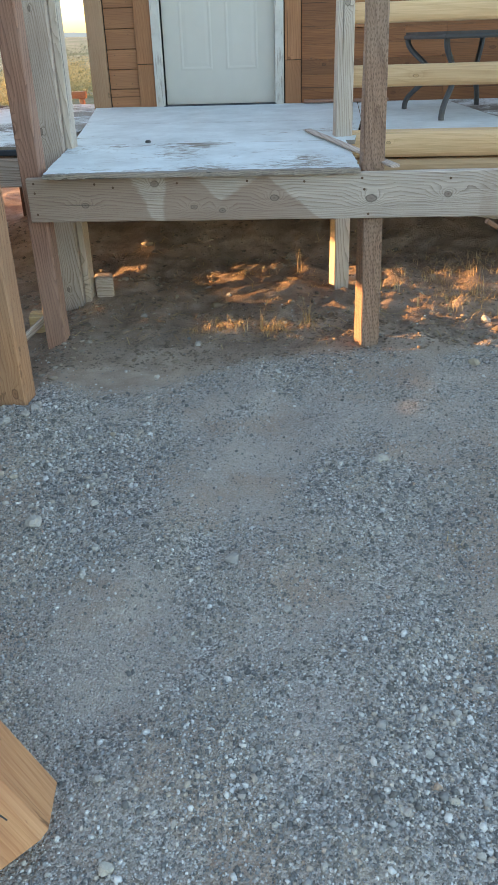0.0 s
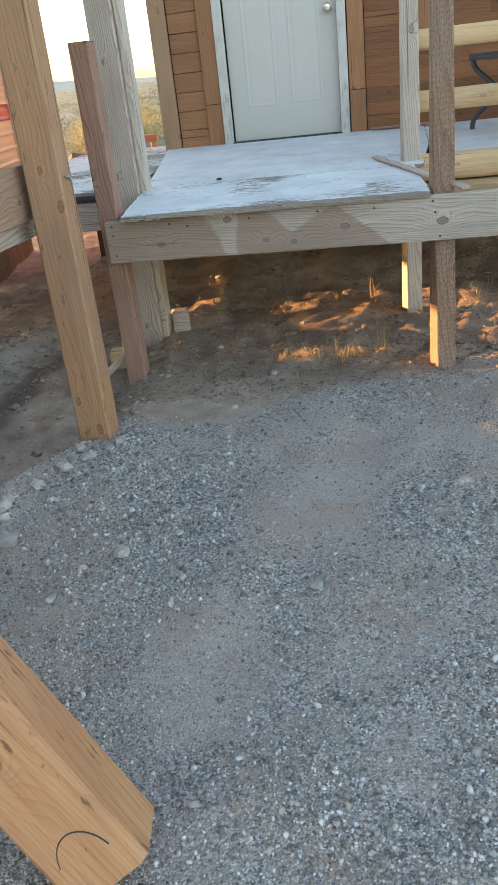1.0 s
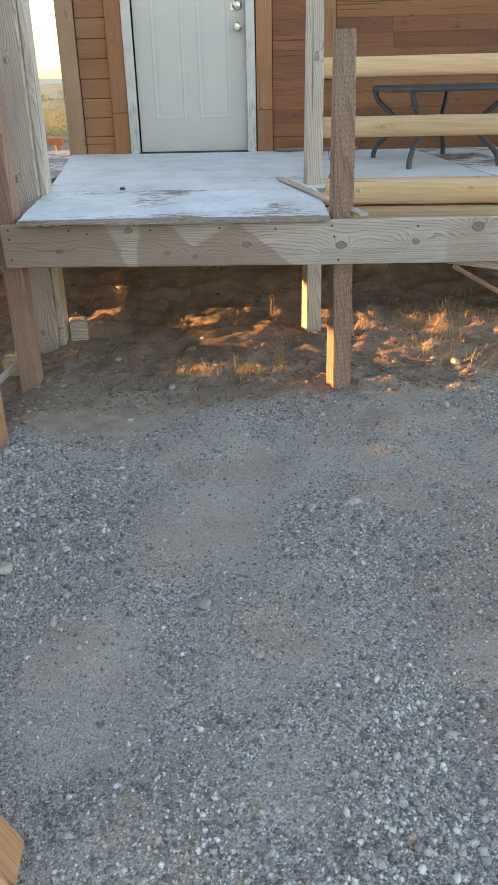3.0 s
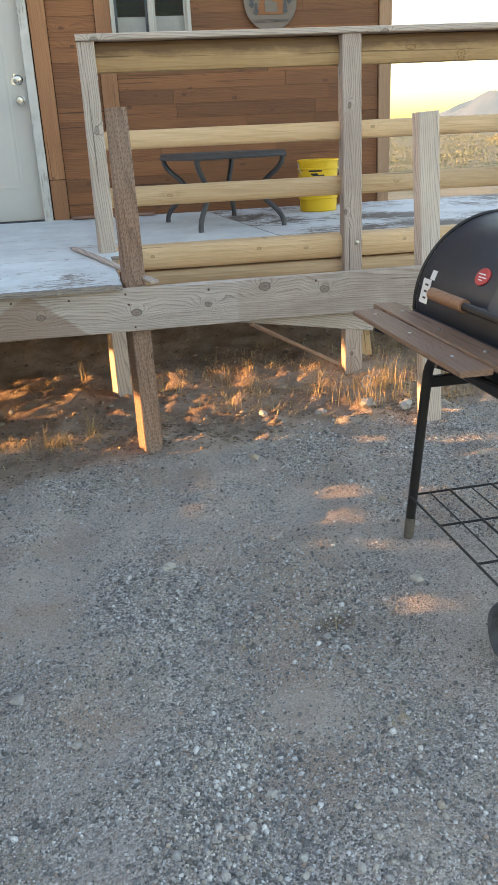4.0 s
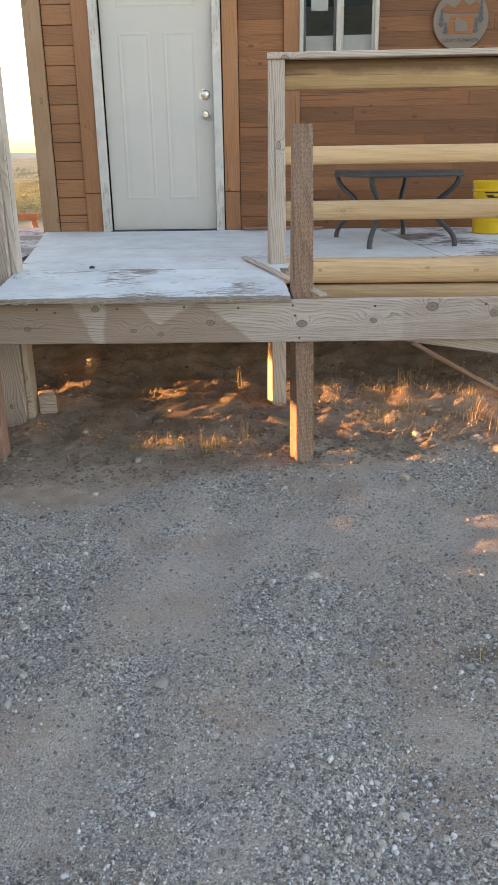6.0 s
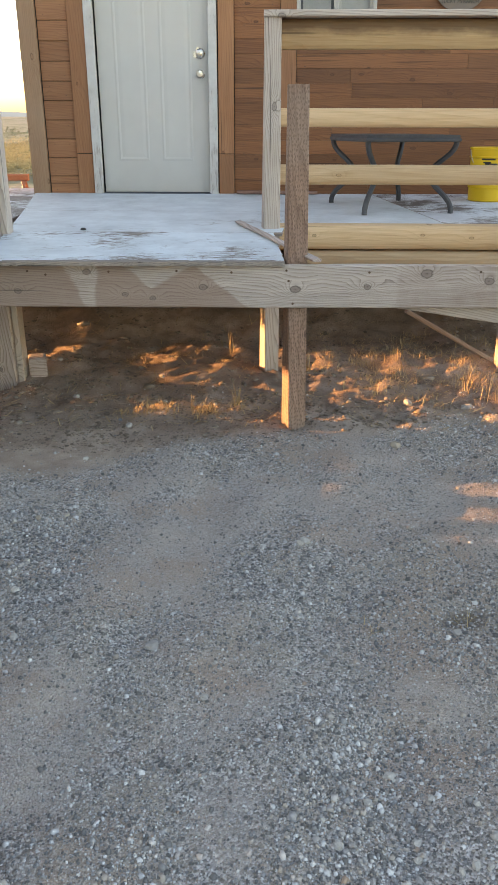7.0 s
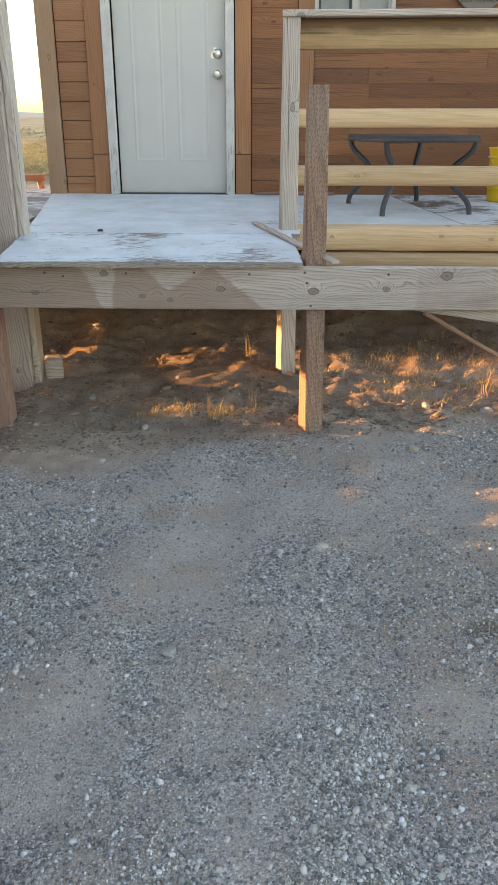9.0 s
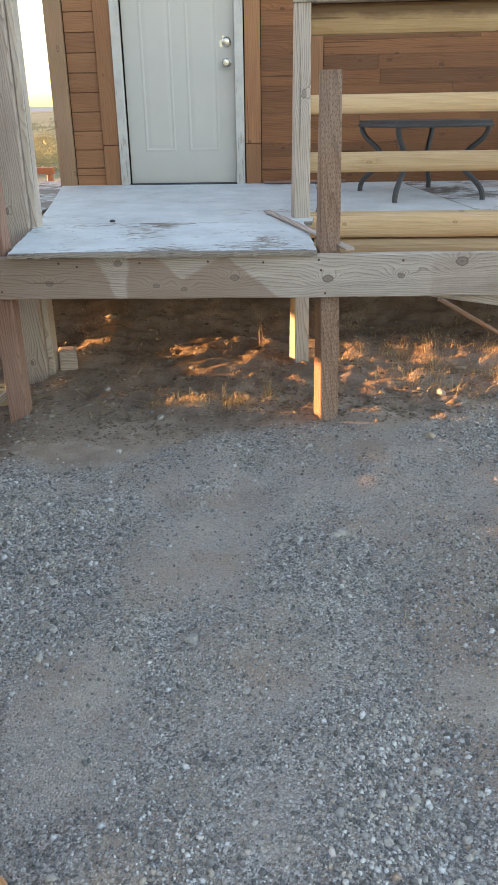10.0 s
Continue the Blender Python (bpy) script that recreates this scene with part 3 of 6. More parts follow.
def lathe_bm(profile, sides=32, cap=True):
    """Turns (radius, height) pairs round local z."""
    bm = bmesh.new()
    rows = [[bm.verts.new((r * math.cos(2 * math.pi * k / sides), r * math.sin(2 * math.pi * k / sides), z)) for k in range(sides)] for r, z in profile]
    for a, b in zip(rows, rows[1:]):
        for k in range(sides):
            bm.faces.new((a[k], a[(k + 1) % sides], b[(k + 1) % sides], b[k]))
    if cap:
        bm.faces.new(list(reversed(rows[0])))
        bm.faces.new(rows[-1])
    bmesh.ops.recalc_face_normals(bm, faces=bm.faces[:])
    return bm


def prism_bm(outline, depth):
    """A flat shape in local x, z, with thickness along local y."""
    bm = bmesh.new()
    a = [bm.verts.new((x, 0, z)) for x, z in outline]
    b = [bm.verts.new((x, depth, z)) for x, z in outline]
    n = len(outline)
    bm.faces.new(a)
    bm.faces.new(list(reversed(b)))
    for i in range(n):
        bm.faces.new((a[i], b[i], b[(i + 1) % n], a[(i + 1) % n]))
    bmesh.ops.recalc_face_normals(bm, faces=bm.faces[:])
    return bm


def smooth(a, b, x):
    u = min(1.0, max(0.0, (x - a) / (b - a)))
    return u * u * (3 - 2 * u)


# ---- ground ----
def bank_line(y):
    return -1.16 + 0.30 * (y - 2.2) + 0.05 * math.sin(y * 5.0)


def scuffed(x, y):
    """Dark scrape in the gravel beside the grill."""
    u, v = (x - 0.88) * 0.9 + (y - 1.80) * 0.45, (y - 1.80) * 0.9 - (x - 0.88) * 0.45
    return math.exp(-(u / 0.11) ** 2 - (v / 0.045) ** 2)


def ground_z(x, y):
    """Height of the ground sheet."""
    left = smooth(0.0, 0.30, bank_line(min(y, 2.75)) - x)
    z = -0.11 * left * smooth(3.7, 2.7, y) - 0.04 * left
    z += 0.33 * smooth(4.75, 6.1, y) * smooth(-2.6, -1.2, x) * smooth(2.9, 0.7, x) * smooth(11.5, 10.5, y)
    z += 0.06 * smooth(4.0, 4.5, y) * smooth(0.9, 1.6, x) * smooth(11.5, 10.5, y)
    r = math.hypot(x, y)
    if r < 30:
        z += 0.014 * noise.noise(Vector((x * 1.3, y * 1.3, 0.3)))
        z += 0.026 * noise.noise(Vector((x * 3.4, y * 1.5, 6.3)))
        z -= 0.02 * scuffed(x, y)
        z += 0.007 * noise.noise(Vector((x * 7.5, y * 7.5, 3.3)))
        z += 0.014 * noise.noise(Vector((x * 4.2, y * 4.2, 1.3)))
        rough = 0.3 + 1.1 * max(smooth(3.05, 3.5, y), smooth(0.1, 0.5, left))
        z += 0.017 * rough * noise.noise(Vector((x * 11, y * 11, 2.3)))
        z += 0.010 * rough * noise.noise(Vector((x * 31, y * 31, 4.3)))
        z += 0.018 * smooth(3.3, 3.8, y) * noise.noise(Vector((x * 2.1 + 5, y * 3.1, 7.3)))
    z -= 0.25 * smooth(9, 16, r)
    z += 0.9 * noise.noise(Vector((x * 0.02, y * 0.02, 5))) * smooth(25, 120, r)
    z += (7.3 if x < 0 else 2.2) * r / 1000.0 * smooth(0, 300, abs(x)) * smooth(200, 900, r)
    return z


def gravel_amount(x, y):
    edge = 3.12 + 0.10 * math.sin(x * 3.1) + 0.14 * noise.noise(Vector((x * 2.2, y * 2.2, 8)))
    if x > 0.7:
        edge += 0.42 * smooth(0.7, 1.3, x)
    edge -= 0.27 * smooth(0.15, -0.75, x)
    g = smooth(0.12, -0.12, y - edge)
    b = bank_line(y) - 0.05 + 0.08 * noise.noise(Vector((x * 5, y * 5, 3)))
    return g * smooth(-0.09, 0.09, x - b)


BARE = [(0.04, 2.26, 0.20), (-0.08, 1.98, 0.16), (0.23, 1.39, 0.13), (0.23, 1.05, 0.11), (-0.26, 1.42, 0.17), (-0.28, 1.15, 0.14), (0.67, 3.05, 0.28), (0.28, 2.64, 0.22), (0.97, 2.45, 0.22), (1.31, 1.66, 0.16), (0.72, 1.45, 0.10)]
STONY = [(-0.72, 2.03, 0.24), (-0.47, 1.62, 0.16), (0.48, 0.99, 0.16), (0.10, 0.90, 0.13), (0.42, 1.95, 0.20), (0.70, 1.78, 0.20), (0.52, 1.24, 0.16), (-0.45, 2.35, 0.20), (-0.12, 1.66, 0.10), (0.95, 1.2, 0.2)]


def stone_patch(x, y):
    """Where loose stones gather (high) and where trodden fines lie bare (low)."""
    v = 0.55 * noise.noise(Vector((x * 2.3, y * 1.7, 4.4))) + 0.45 * noise.noise(Vector((x * 6.5, y * 6.5, 2.2)))
    if abs(x) < 3 and abs(y) < 4:
        v += sum(0.5 * math.exp(-((x - a) ** 2 + ((y - b) * 0.8) ** 2) / r ** 2) for a, b, r in STONY)
        v -= sum(0.6 * math.exp(-((x - a) ** 2 + ((y - b) * 0.8) ** 2) / r ** 2) for a, b, r in BARE)
    return v


def spread(lo, hi, step, grow, end):
    """Even steps from lo to hi, then ever longer ones out to end on both sides."""
    mid = list(np.arange(lo, hi + 1e-6, step))
    up, down, s = [], [], step
    while (mid[-1] + sum(up)) < end:
        s *= grow
        up.append(s)
    s = step
    while (mid[0] - sum(down)) > -end:
        s *= grow
        down.append(s)
    top = list(mid[-1] + np.cumsum(up))
    bot = list(mid[0] - np.cumsum(down))[::-1]
    return bot + mid + top


FIELD = {}


def read_field(key, x, y):
    """The ground sheet's own height, gravel or patch values between its corners, for arrays of places."""
    xs, ys, v = FIELD["x"], FIELD["y"], FIELD[key]
    i = np.clip(np.searchsorted(xs, x) - 1, 0, len(xs) - 2)
    j = np.clip(np.searchsorted(ys, y) - 1, 0, len(ys) - 2)
    u, w = (x - xs[i]) / (xs[i + 1] - xs[i]), (y - ys[j]) / (ys[j + 1] - ys[j])
    return (v[j, i] * (1 - u) + v[j, i + 1] * u) * (1 - w) + (v[j + 1, i] * (1 - u) + v[j + 1, i + 1] * u) * w


def dryness(x, y):
    """Pale rim along the gravel's bank, pale crust beyond a damp streak, drier soil in front of the deck."""
    if abs(x) > 4 or y < 0 or y > 6:
        return 0.0
    wob = 0.10 * noise.noise(Vector((x * 4, y * 4, 6))) + 0.05 * noise.noise(Vector((x * 13, y * 13, 6)))
    rim = math.exp(-((x + 1.23 + wob) / 0.13) ** 2) * smooth(3.0, 2.6, y)
    line = -1.84 + 0.13 * smooth(2.8, 4.0, y) + wob
    crust = smooth(0.02, -0.06, x - line) * smooth(4.7, 4.2, y)
    middle = 0.45 * smooth(0.05, 0.22, x - line) * smooth(2.75, 2.5, y - 0.2 * wob) * smooth(-1.0, -1.15, x)
    return max(rim, crust, middle, 0.6 * smooth(3.75, 3.4, y + wob) * smooth(-1.15, -0.9, x))


def build_ground():
    xs, ys = spread(-2.6, 2.8, 0.03, 1.13, 4200), spread(0.3, 6.2, 0.03, 1.13, 4200)
    nx, ny = len(xs), len(ys)
    co = np.array([(x, y, ground_z(x, y)) for y in ys for x in xs], dtype=np.float32)
    FIELD["x"], FIELD["y"], FIELD["z"] = np.array(xs), np.array(ys), co[:, 2].reshape(ny, nx).astype(float)
    for key, f in (("gravel", gravel_amount), ("patch", stone_patch)):
        FIELD[key] = np.array([f(x, y) for y in ys for x in xs]).reshape(ny, nx)
    idx = np.arange(nx * ny).reshape(ny, nx)
    quads = np.stack([idx[:-1, :-1], idx[:-1, 1:], idx[1:, 1:], idx[1:, :-1]], -1).reshape(-1, 4)
    me = bpy.data.meshes.new("ground")
    me.from_pydata(co.tolist(), [], quads.tolist())
    a = me.attributes.new("gravel", "FLOAT", "POINT")
    a.data.foreach_set("value", FIELD["gravel"].ravel())
    c = me.attributes.new("dry", "FLOAT", "POINT")
    c.data.foreach_set("value", [dryness(x, y) for y in ys for x in xs])
    w = me.attributes.new("damp", "FLOAT", "POINT")
    w.data.foreach_set("value", [math.exp(-((x + 1.72 - 0.12 * (y - 3.3) + 0.08 * noise.noise(Vector((x * 5, y * 5, 1)))) / 0.13) ** 2) * smooth(4.4, 3.7, y) * smooth(2.5, 2.9, y) if abs(x) < 4 and abs(y) < 6 else 0.0 for y in ys for x in xs])
    e = me.attributes.new("fines", "FLOAT", "POINT")
    e.data.foreach_set("value", [smooth(0.15, -0.45, v) for v in FIELD["patch"].ravel()])
    k = me.attributes.new("scuff", "FLOAT", "POINT")
    k.data.foreach_set("value", [scuffed(x, y) if abs(x) < 3 and abs(y) < 4 else 0.0 for y in ys for x in xs])
    b = me.attributes.new("far", "FLOAT", "POINT")
    b.data.foreach_set("value", [smooth(8.5, 14, math.hypot(x, y)) for y in ys for x in xs])
    me.polygons.foreach_set("use_smooth", [True] * len(me.polygons))
    return tagged(link("ground", me, GROUND, None, Matrix()), "grey gravel yard with bare brown soil and far scrubland", "ground", kind="structure")


ground = build_ground()

# ---- cabin ----
WALL_Y, FLOOR_Z = 6.06, 0.845


def deck_z(y):
    return 0.785 + 0.0213 * (y - 3.25)


X0, X1, TOP = -1.54, 2.46, 3.25


def wall_core():
    """The front wall behind the boards, with its door and window openings."""
    bm = bmesh.new()
    y0, y1 = WALL_Y + 0.025, WALL_Y + 0.14
    for xa, xb, za, zb in ((X0 + 0.02, -1.01, 0.45, TOP), (-0.18, 0.46, 0.45, TOP), (0.97, X1 - 0.02, 0.45, TOP), (-1.01, -0.18, 2.9, TOP), (-1.01, -0.18, 0.45, 0.82), (0.46, 0.97, 0.45, 2.0), (0.46, 0.97, 2.98, TOP)):
        bmesh.ops.create_cube(bm, size=1.0, matrix=Matrix.Translation(((xa + xb) / 2, (y0 + y1) / 2, (za + zb) / 2)) @ Matrix.Diagonal((xb - xa, y1 - y0, zb - za, 1)))
    return bm


wall_front = tagged(part("wall_front", wall_core(), INSIDE), "front wall of the cabin clad in stained cedar boards", "wall", kind="structure")
for nm, args in (("wall_side", (0.12, 4.9, 2.8, 0.0, X0 + 0.06, WALL_Y + 0.14 + 2.45, 0.45 + 1.4)), ("wall_side", (0.12, 4.9, 2.8, 0.0, X1 - 0.06, WALL_Y + 0.14 + 2.45, 0.45 + 1.4)), ("wall_back", (X1 - X0, 0.12, 2.8, 0.0, (X0 + X1) / 2, WALL_Y + 5.1, 0.45 + 1.4))):
    tagged(part(nm, box_bm(*args), SIDING), "plain board wall of the cabin", "wall", kind="structure")
tagged(part("floor", box_bm(X1 - X0 - 0.3, 4.8, 0.06, 0, (X0 + X1) / 2, WALL_Y + 2.55, 0.8), INSIDE), "dark floor inside the cabin", "floor", kind="structure")
tagged(part("ceiling", box_bm(X1 - X0 - 0.26, 4.9, 0.05, 0, (X0 + X1) / 2, WALL_Y + 2.6, 3.2), INSIDE), "dark ceiling inside the cabin", "ceiling", kind="structure")
# Unseen roof; its eave is lengthened to shade the upper wall.
roof_bm = bmesh.new()
for s in (1, -1):
    yr, ye = WALL_Y + 2.6, WALL_Y + 2.6 - s * 3.1
    v = [(X0 - 0.25, yr, 4.35), (X1 + 0.25, yr, 4.35), (X1 + 0.25, ye, 3.2), (X0 - 0.25, ye, 3.2)]
    lo = [roof_bm.verts.new(p) for p in v]
    hi = [roof_bm.verts.new((p[0], p[1], p[2] + 0.09)) for p in v]
    roof_bm.faces.new(lo)
    roof_bm.faces.new(list(reversed(hi)))
    for i in range(4):
        roof_bm.faces.new((lo[i], lo[(i + 1) % 4], hi[(i + 1) % 4], hi[i]))
bmesh.ops.recalc_face_normals(roof_bm, faces=roof_bm.faces[:])
tagged(part("roof", roof_bm, ROOF), "unseen brown gable roof, its eave lengthened to shade the wall", "roof", kind="structure")

# trim boards beside door, window and corners
for x, w, za, zb, mat, lab in (
    (X0 + 0.065, 0.125, 0.80, TOP, CORNER_TRIM, "faded corner board"), (-1.125, 0.12, 1.13, TOP, SIDING_TRIM, ""), (-1.125, 0.12, 0.83, 1.125, SIDING_TRIM, ""),
    (-0.060, 0.112, 1.13, TOP, SIDING_TRIM, ""), (-0.060, 0.112, 0.83, 1.125, SIDING_TRIM, ""), (0.385, 0.115, 1.32, TOP, SIDING_TRIM, ""), (X1 - 0.045, 0.09, 0.62, TOP, CORNER_TRIM, "faded corner board")):
    ob = post("trim_board", x, WALL_Y - 0.006, za, zb, w, 0.03, mat, wall_front, lab, wob=0.001, bev=0.002)

# horizontal siding boards, row by row
rng = random.Random(4)
z, bay = 0.835, 0
while bay < 2:
    h = 0.131 if bay == 0 else 0.0965
    for xa, xb in ([(X0 + 0.135, -1.19)] if bay == 0 else [(0.0, 0.325) if z > 1.28 else (0.0, 1.0), (0.445, X1 - 0.095) if z > 1.28 else (1.0, X1 - 0.095)]):
        cuts = [xa]
        while xb - cuts[-1] > 0.9 and rng.random() < 0.75:
            cuts.append(cuts[-1] + rng.uniform(0.35, min(1.25, xb - cuts[-1] - 0.2)))
        cuts.append(xb)
        for a, b in zip(cuts, cuts[1:]):
            # window opening
            spans = [(a, b)]
            if z + h > 2.0 and z < 3.0:
                spans = [s for s in ((a, min(b, 0.44)), (max(a, 0.99), b)) if s[1] - s[0] > 0.02]
            for a2, b2 in spans:
                plank("siding_board", (a2 + 0.001, WALL_Y + 0.012 + rng.uniform(-0.0015, 0.0015), z + h / 2), (b2 - 0.001, WALL_Y + 0.012, z + h / 2), h - (0.003 if bay == 0 else 0.0007), 0.022, SIDING_PALE if bay == 0 else SIDING, wall_front, wob=0.0006, bev=0.003 if bay == 0 else 0.0007, cuts=2)
    z += h
    if z > TOP - 0.02:
        z, bay = 0.835, bay + 1
# nail heads are dark specks on the boards
nails = bmesh.new()
for i in range(150):
    r = rng.randrange(0, 18)
    x = rng.choice((-1.36, -1.23, 0.06, 0.27, 0.5, 1.05, 1.46, 1.5, 1.93, 2.33)) + rng.uniform(-0.012, 0.012)
    zz = 0.835 + 0.131 * r + rng.choice((0.035, 0.095))
    bmesh.ops.create_circle(nails, cap_ends=True, segments=6, radius=0.0035, matrix=Matrix.Translation((x, WALL_Y - 0.0015, zz)) @ Matrix.Rotation(radians(90), 4, "X"))
tagged(part("siding_nails", nails, RUST, wall_front), kind="stuff")


# door
def door():
    d = thing("door_1", -0.594, 6.1, FLOOR_Z, "closed white panelled door with peeling white casing", "door", kind="structure")
    leaf = part("door_leaf", box_bm(0.805, 0.04, 2.03, 0.003, -0.594, 6.115, FLOOR_Z + 1.02), DOOR_WHITE, d)
    for cx, w, fields in ((-0.594 - 0.165, 0.235, ((0.23, 1.38),)), (-0.594 + 0.165, 0.235, ((0.23, 1.38),)), (-0.594, 0.565, ((1.54, 1.92),))):
        for za, zb in fields:
            h = zb - za
            bm = bmesh.new()
            # a raised moulding ring and a shallow field
            for k, (o, dy) in enumerate(((0, 0.0), (0.012, -0.0022), (0.026, 0.0), (0.05, -0.0016))):
                ring = [bm.verts.new((cx + sx * (w / 2 - o), 6.0945 + dy, FLOOR_Z + (za + zb) / 2 + sz * (h / 2 - o))) for sx, sz in ((-1, -1), (1, -1), (1, 1), (-1, 1))]
                if k:
                    for i in range(4):
                        bm.faces.new((last[i], last[(i + 1) % 4], ring[(i + 1) % 4], ring[i]))
                last = ring
            bm.faces.new(last)
            bmesh.ops.recalc_face_normals(bm, faces=bm.faces[:])
            part("door_panel", bm, DOOR_WHITE, leaf)
    part("threshold", box_bm(0.84, 0.12, 0.022, 0.004, -0.594, 6.08, FLOOR_Z - 0.008), DARK_TAPE, d, "dark threshold strip")
    for x in (-1.032, -0.156):
        post("casing", x, 6.045, FLOOR_Z - 0.01, 2.95, 0.062, 0.045, CASING, d, "peeling white casing", wob=0.001, bev=0.003)
    plank("casing", (-1.063, 6.045, 2.93), (-0.125, 6.045, 2.93), 0.07, 0.045, CASING, d, wob=0.001)
    for z, r, nm in ((1.668, 0.029, "door_knob"), (1.803, 0.026, "deadbolt")):
        prof = [(0.0325, 0), (0.0325, 0.006), (0.014, 0.012), (0.012, 0.03), (r, 0.042), (r, 0.058), (r * 0.7, 0.068), (0.002, 0.07)] if nm == "door_knob" else [(0.034, 0), (0.034, 0.012), (0.026, 0.02), (0.018, 0.022), (0.002, 0.023)]
        part(nm, lathe_bm(prof, 20), CHROME, leaf, "round metal", Matrix.Translation((-0.248, 6.095, z)) @ Matrix.Rotation(radians(90), 4, "X"), smooth=True)
    part("latch_plate", prism_bm([(-0.035, -0.03), (0.02, -0.03), (0.02, 0.012), (0.0, 0.045), (-0.012, 0.045), (-0.015, 0.015), (-0.035, 0.015)], 0.004), CHROME, leaf, "", Matrix.Translation((-0.262, 6.09, 1.803)))


door()


# window
def window():
    w = thing("window_1", 0.715, 6.05, 1.98, "white vinyl sliding window with dark panes", "window", kind="structure")
    xa, xb, za, zb = 0.437, 0.993, 1.98, 2.99
    for x, wd in ((xa + 0.014, 0.028), (xb - 0.014, 0.028), (0.713, 0.034)):
        part("window_frame", box_bm(wd, 0.07, zb - za - 0.08, 0.004, x, 6.055, (za + zb) / 2), VINYL, w)
    for z in (za + 0.02, zb - 0.02):
        part("window_frame", box_bm(xb - xa, 0.07, 0.04, 0.004, (xa + xb) / 2, 6.055, z), VINYL, w)
    for a, b, y in ((xa + 0.028, 0.696, 6.075), (0.73, xb - 0.028, 6.062)):
        for x in (a + 0.009, b - 0.009):
            part("sash", box_bm(0.018, 0.022, zb - za - 0.084, 0.002, x, y, (za + zb) / 2), RUBBER if y > 6.07 else VINYL, w)
        pane = part("pane", box_bm(b - a - 0.036, 0.005, zb - za - 0.084, 0.0, (a + b) / 2, y, (za + zb) / 2), GLASS, w)
        pane.visible_shadow = False
        part("curtain", box_bm(b - a - 0.02, 0.004, 0.17, 0.0, (a + b) / 2, y + 0.06, 2.095), PAPER, w, "pale covering inside the pane")
    part("paper_sheet", box_bm(0.12, 0.003, 0.13, 0.0, 0.58, 6.10, 2.40), PAPER, w, "square of pale paper behind the pane")


window()


# round sign
def ranch_sign():
    s = thing("round_sign", 1.562, 6.03, 2.245, "round cut-steel ranch sign hung on the wall", "sign")
    bm = lathe_bm([(0.188, 0), (0.191, 0.003), (0.188, 0.006)], 48)
    part("disc", bm, SIGN_METAL, s, "", Matrix.Translation((1.562, 6.036, 2.245)) @ Matrix.Rotation(radians(90), 4, "X"))
    y = 6.0255
    hill = [(-0.15, 0.06), (-0.1, 0.10), (-0.05, 0.075), (0.0, 0.13), (0.05, 0.09), (0.1, 0.12), (0.15, 0.06), (0.10, 0.04), (-0.10, 0.045)]
    part("cutout", prism_bm(hill, 0.004), SIDING, s, "landscape cut-out", Matrix.Translation((1.562, y, 2.245)))
    part("cutout", prism_bm([(-0.10, -0.085), (0.09, -0.085), (0.09, 0.028), (-0.07, 0.03)], 0.004), SIDING, s, "open field cut-out", Matrix.Translation((1.562, y, 2.245)))
    part("cutout", prism_bm([(-0.04, -0.07), (0.05, -0.07), (0.045, -0.01), (0.01, -0.0), (-0.03, 0.022), (-0.045, -0.01)], 0.004), SIGN_METAL, s, "plain grey shape", Matrix.Translation((1.562, y - 0.003, 2.245)))
    for cx, cz, h in ((0.135, -0.02, 0.16), (-0.135, -0.04, 0.12), (0.105, -0.08, 0.10), (-0.105, -0.085, 0.08)):
        tree = [(-0.004, 0), (0.004, 0)]
        for k in range(4):
            tree += [(0.022 * (1 - k / 5), h * (0.15 + 0.2 * k)), (0.008 * (1 - k / 5), h * (0.3 + 0.2 * k))]
        tree.append((0, h))
        for k in reversed(range(4)):
            tree += [(-0.008 * (1 - k / 5), h * (0.3 + 0.2 * k)), (-0.022 * (1 - k / 5), h * (0.15 + 0.2 * k))]
        part("cutout", prism_bm([(a, b) for a, b in tree], 0.004), IRON, s, "fir-shaped cut-out", Matrix.Translation((1.562 + cx, y - 0.001, 2.245 + cz)))
    text_on("lettering", "LUCKY 7'S RANCH", 0.031, 0.25, (1.562, 6.027, 2.118), LABEL_BLACK, s)


def text_on(name, words, size, width, place, mat, parent, turn=None):
    """Raised lettering that faces -y, centred at place."""
    cu = bpy.data.curves.new(name, "FONT")
    cu.body, cu.size, cu.align_x, cu.align_y, cu.extrude = words, size, "CENTER", "CENTER", 0.001
    tmp = bpy.data.objects.new("tmp_text", cu)
    scene.collection.objects.link(tmp)
    me = bpy.data.meshes.new_from_object(tmp.evaluated_get(bpy.context.evaluated_depsgraph_get()))
    me.materials.clear()
    bpy.data.objects.remove(tmp)
    xs = [v.co.x for v in me.vertices]
    k = width / (max(xs) - min(xs))
    for v in me.vertices:
        v.co.x *= k
    m = Matrix.Translation(place) @ (turn if turn else Matrix.Rotation(radians(90), 4, "X"))
    return link(name, me, mat, parent, m)


ranch_sign()

# ---- porch deck ----
deck = thing("porch_deck", 0.2, 5.0, 0.0, "raised porch deck with flaking pale paint and a landing", "deck", kind="structure")


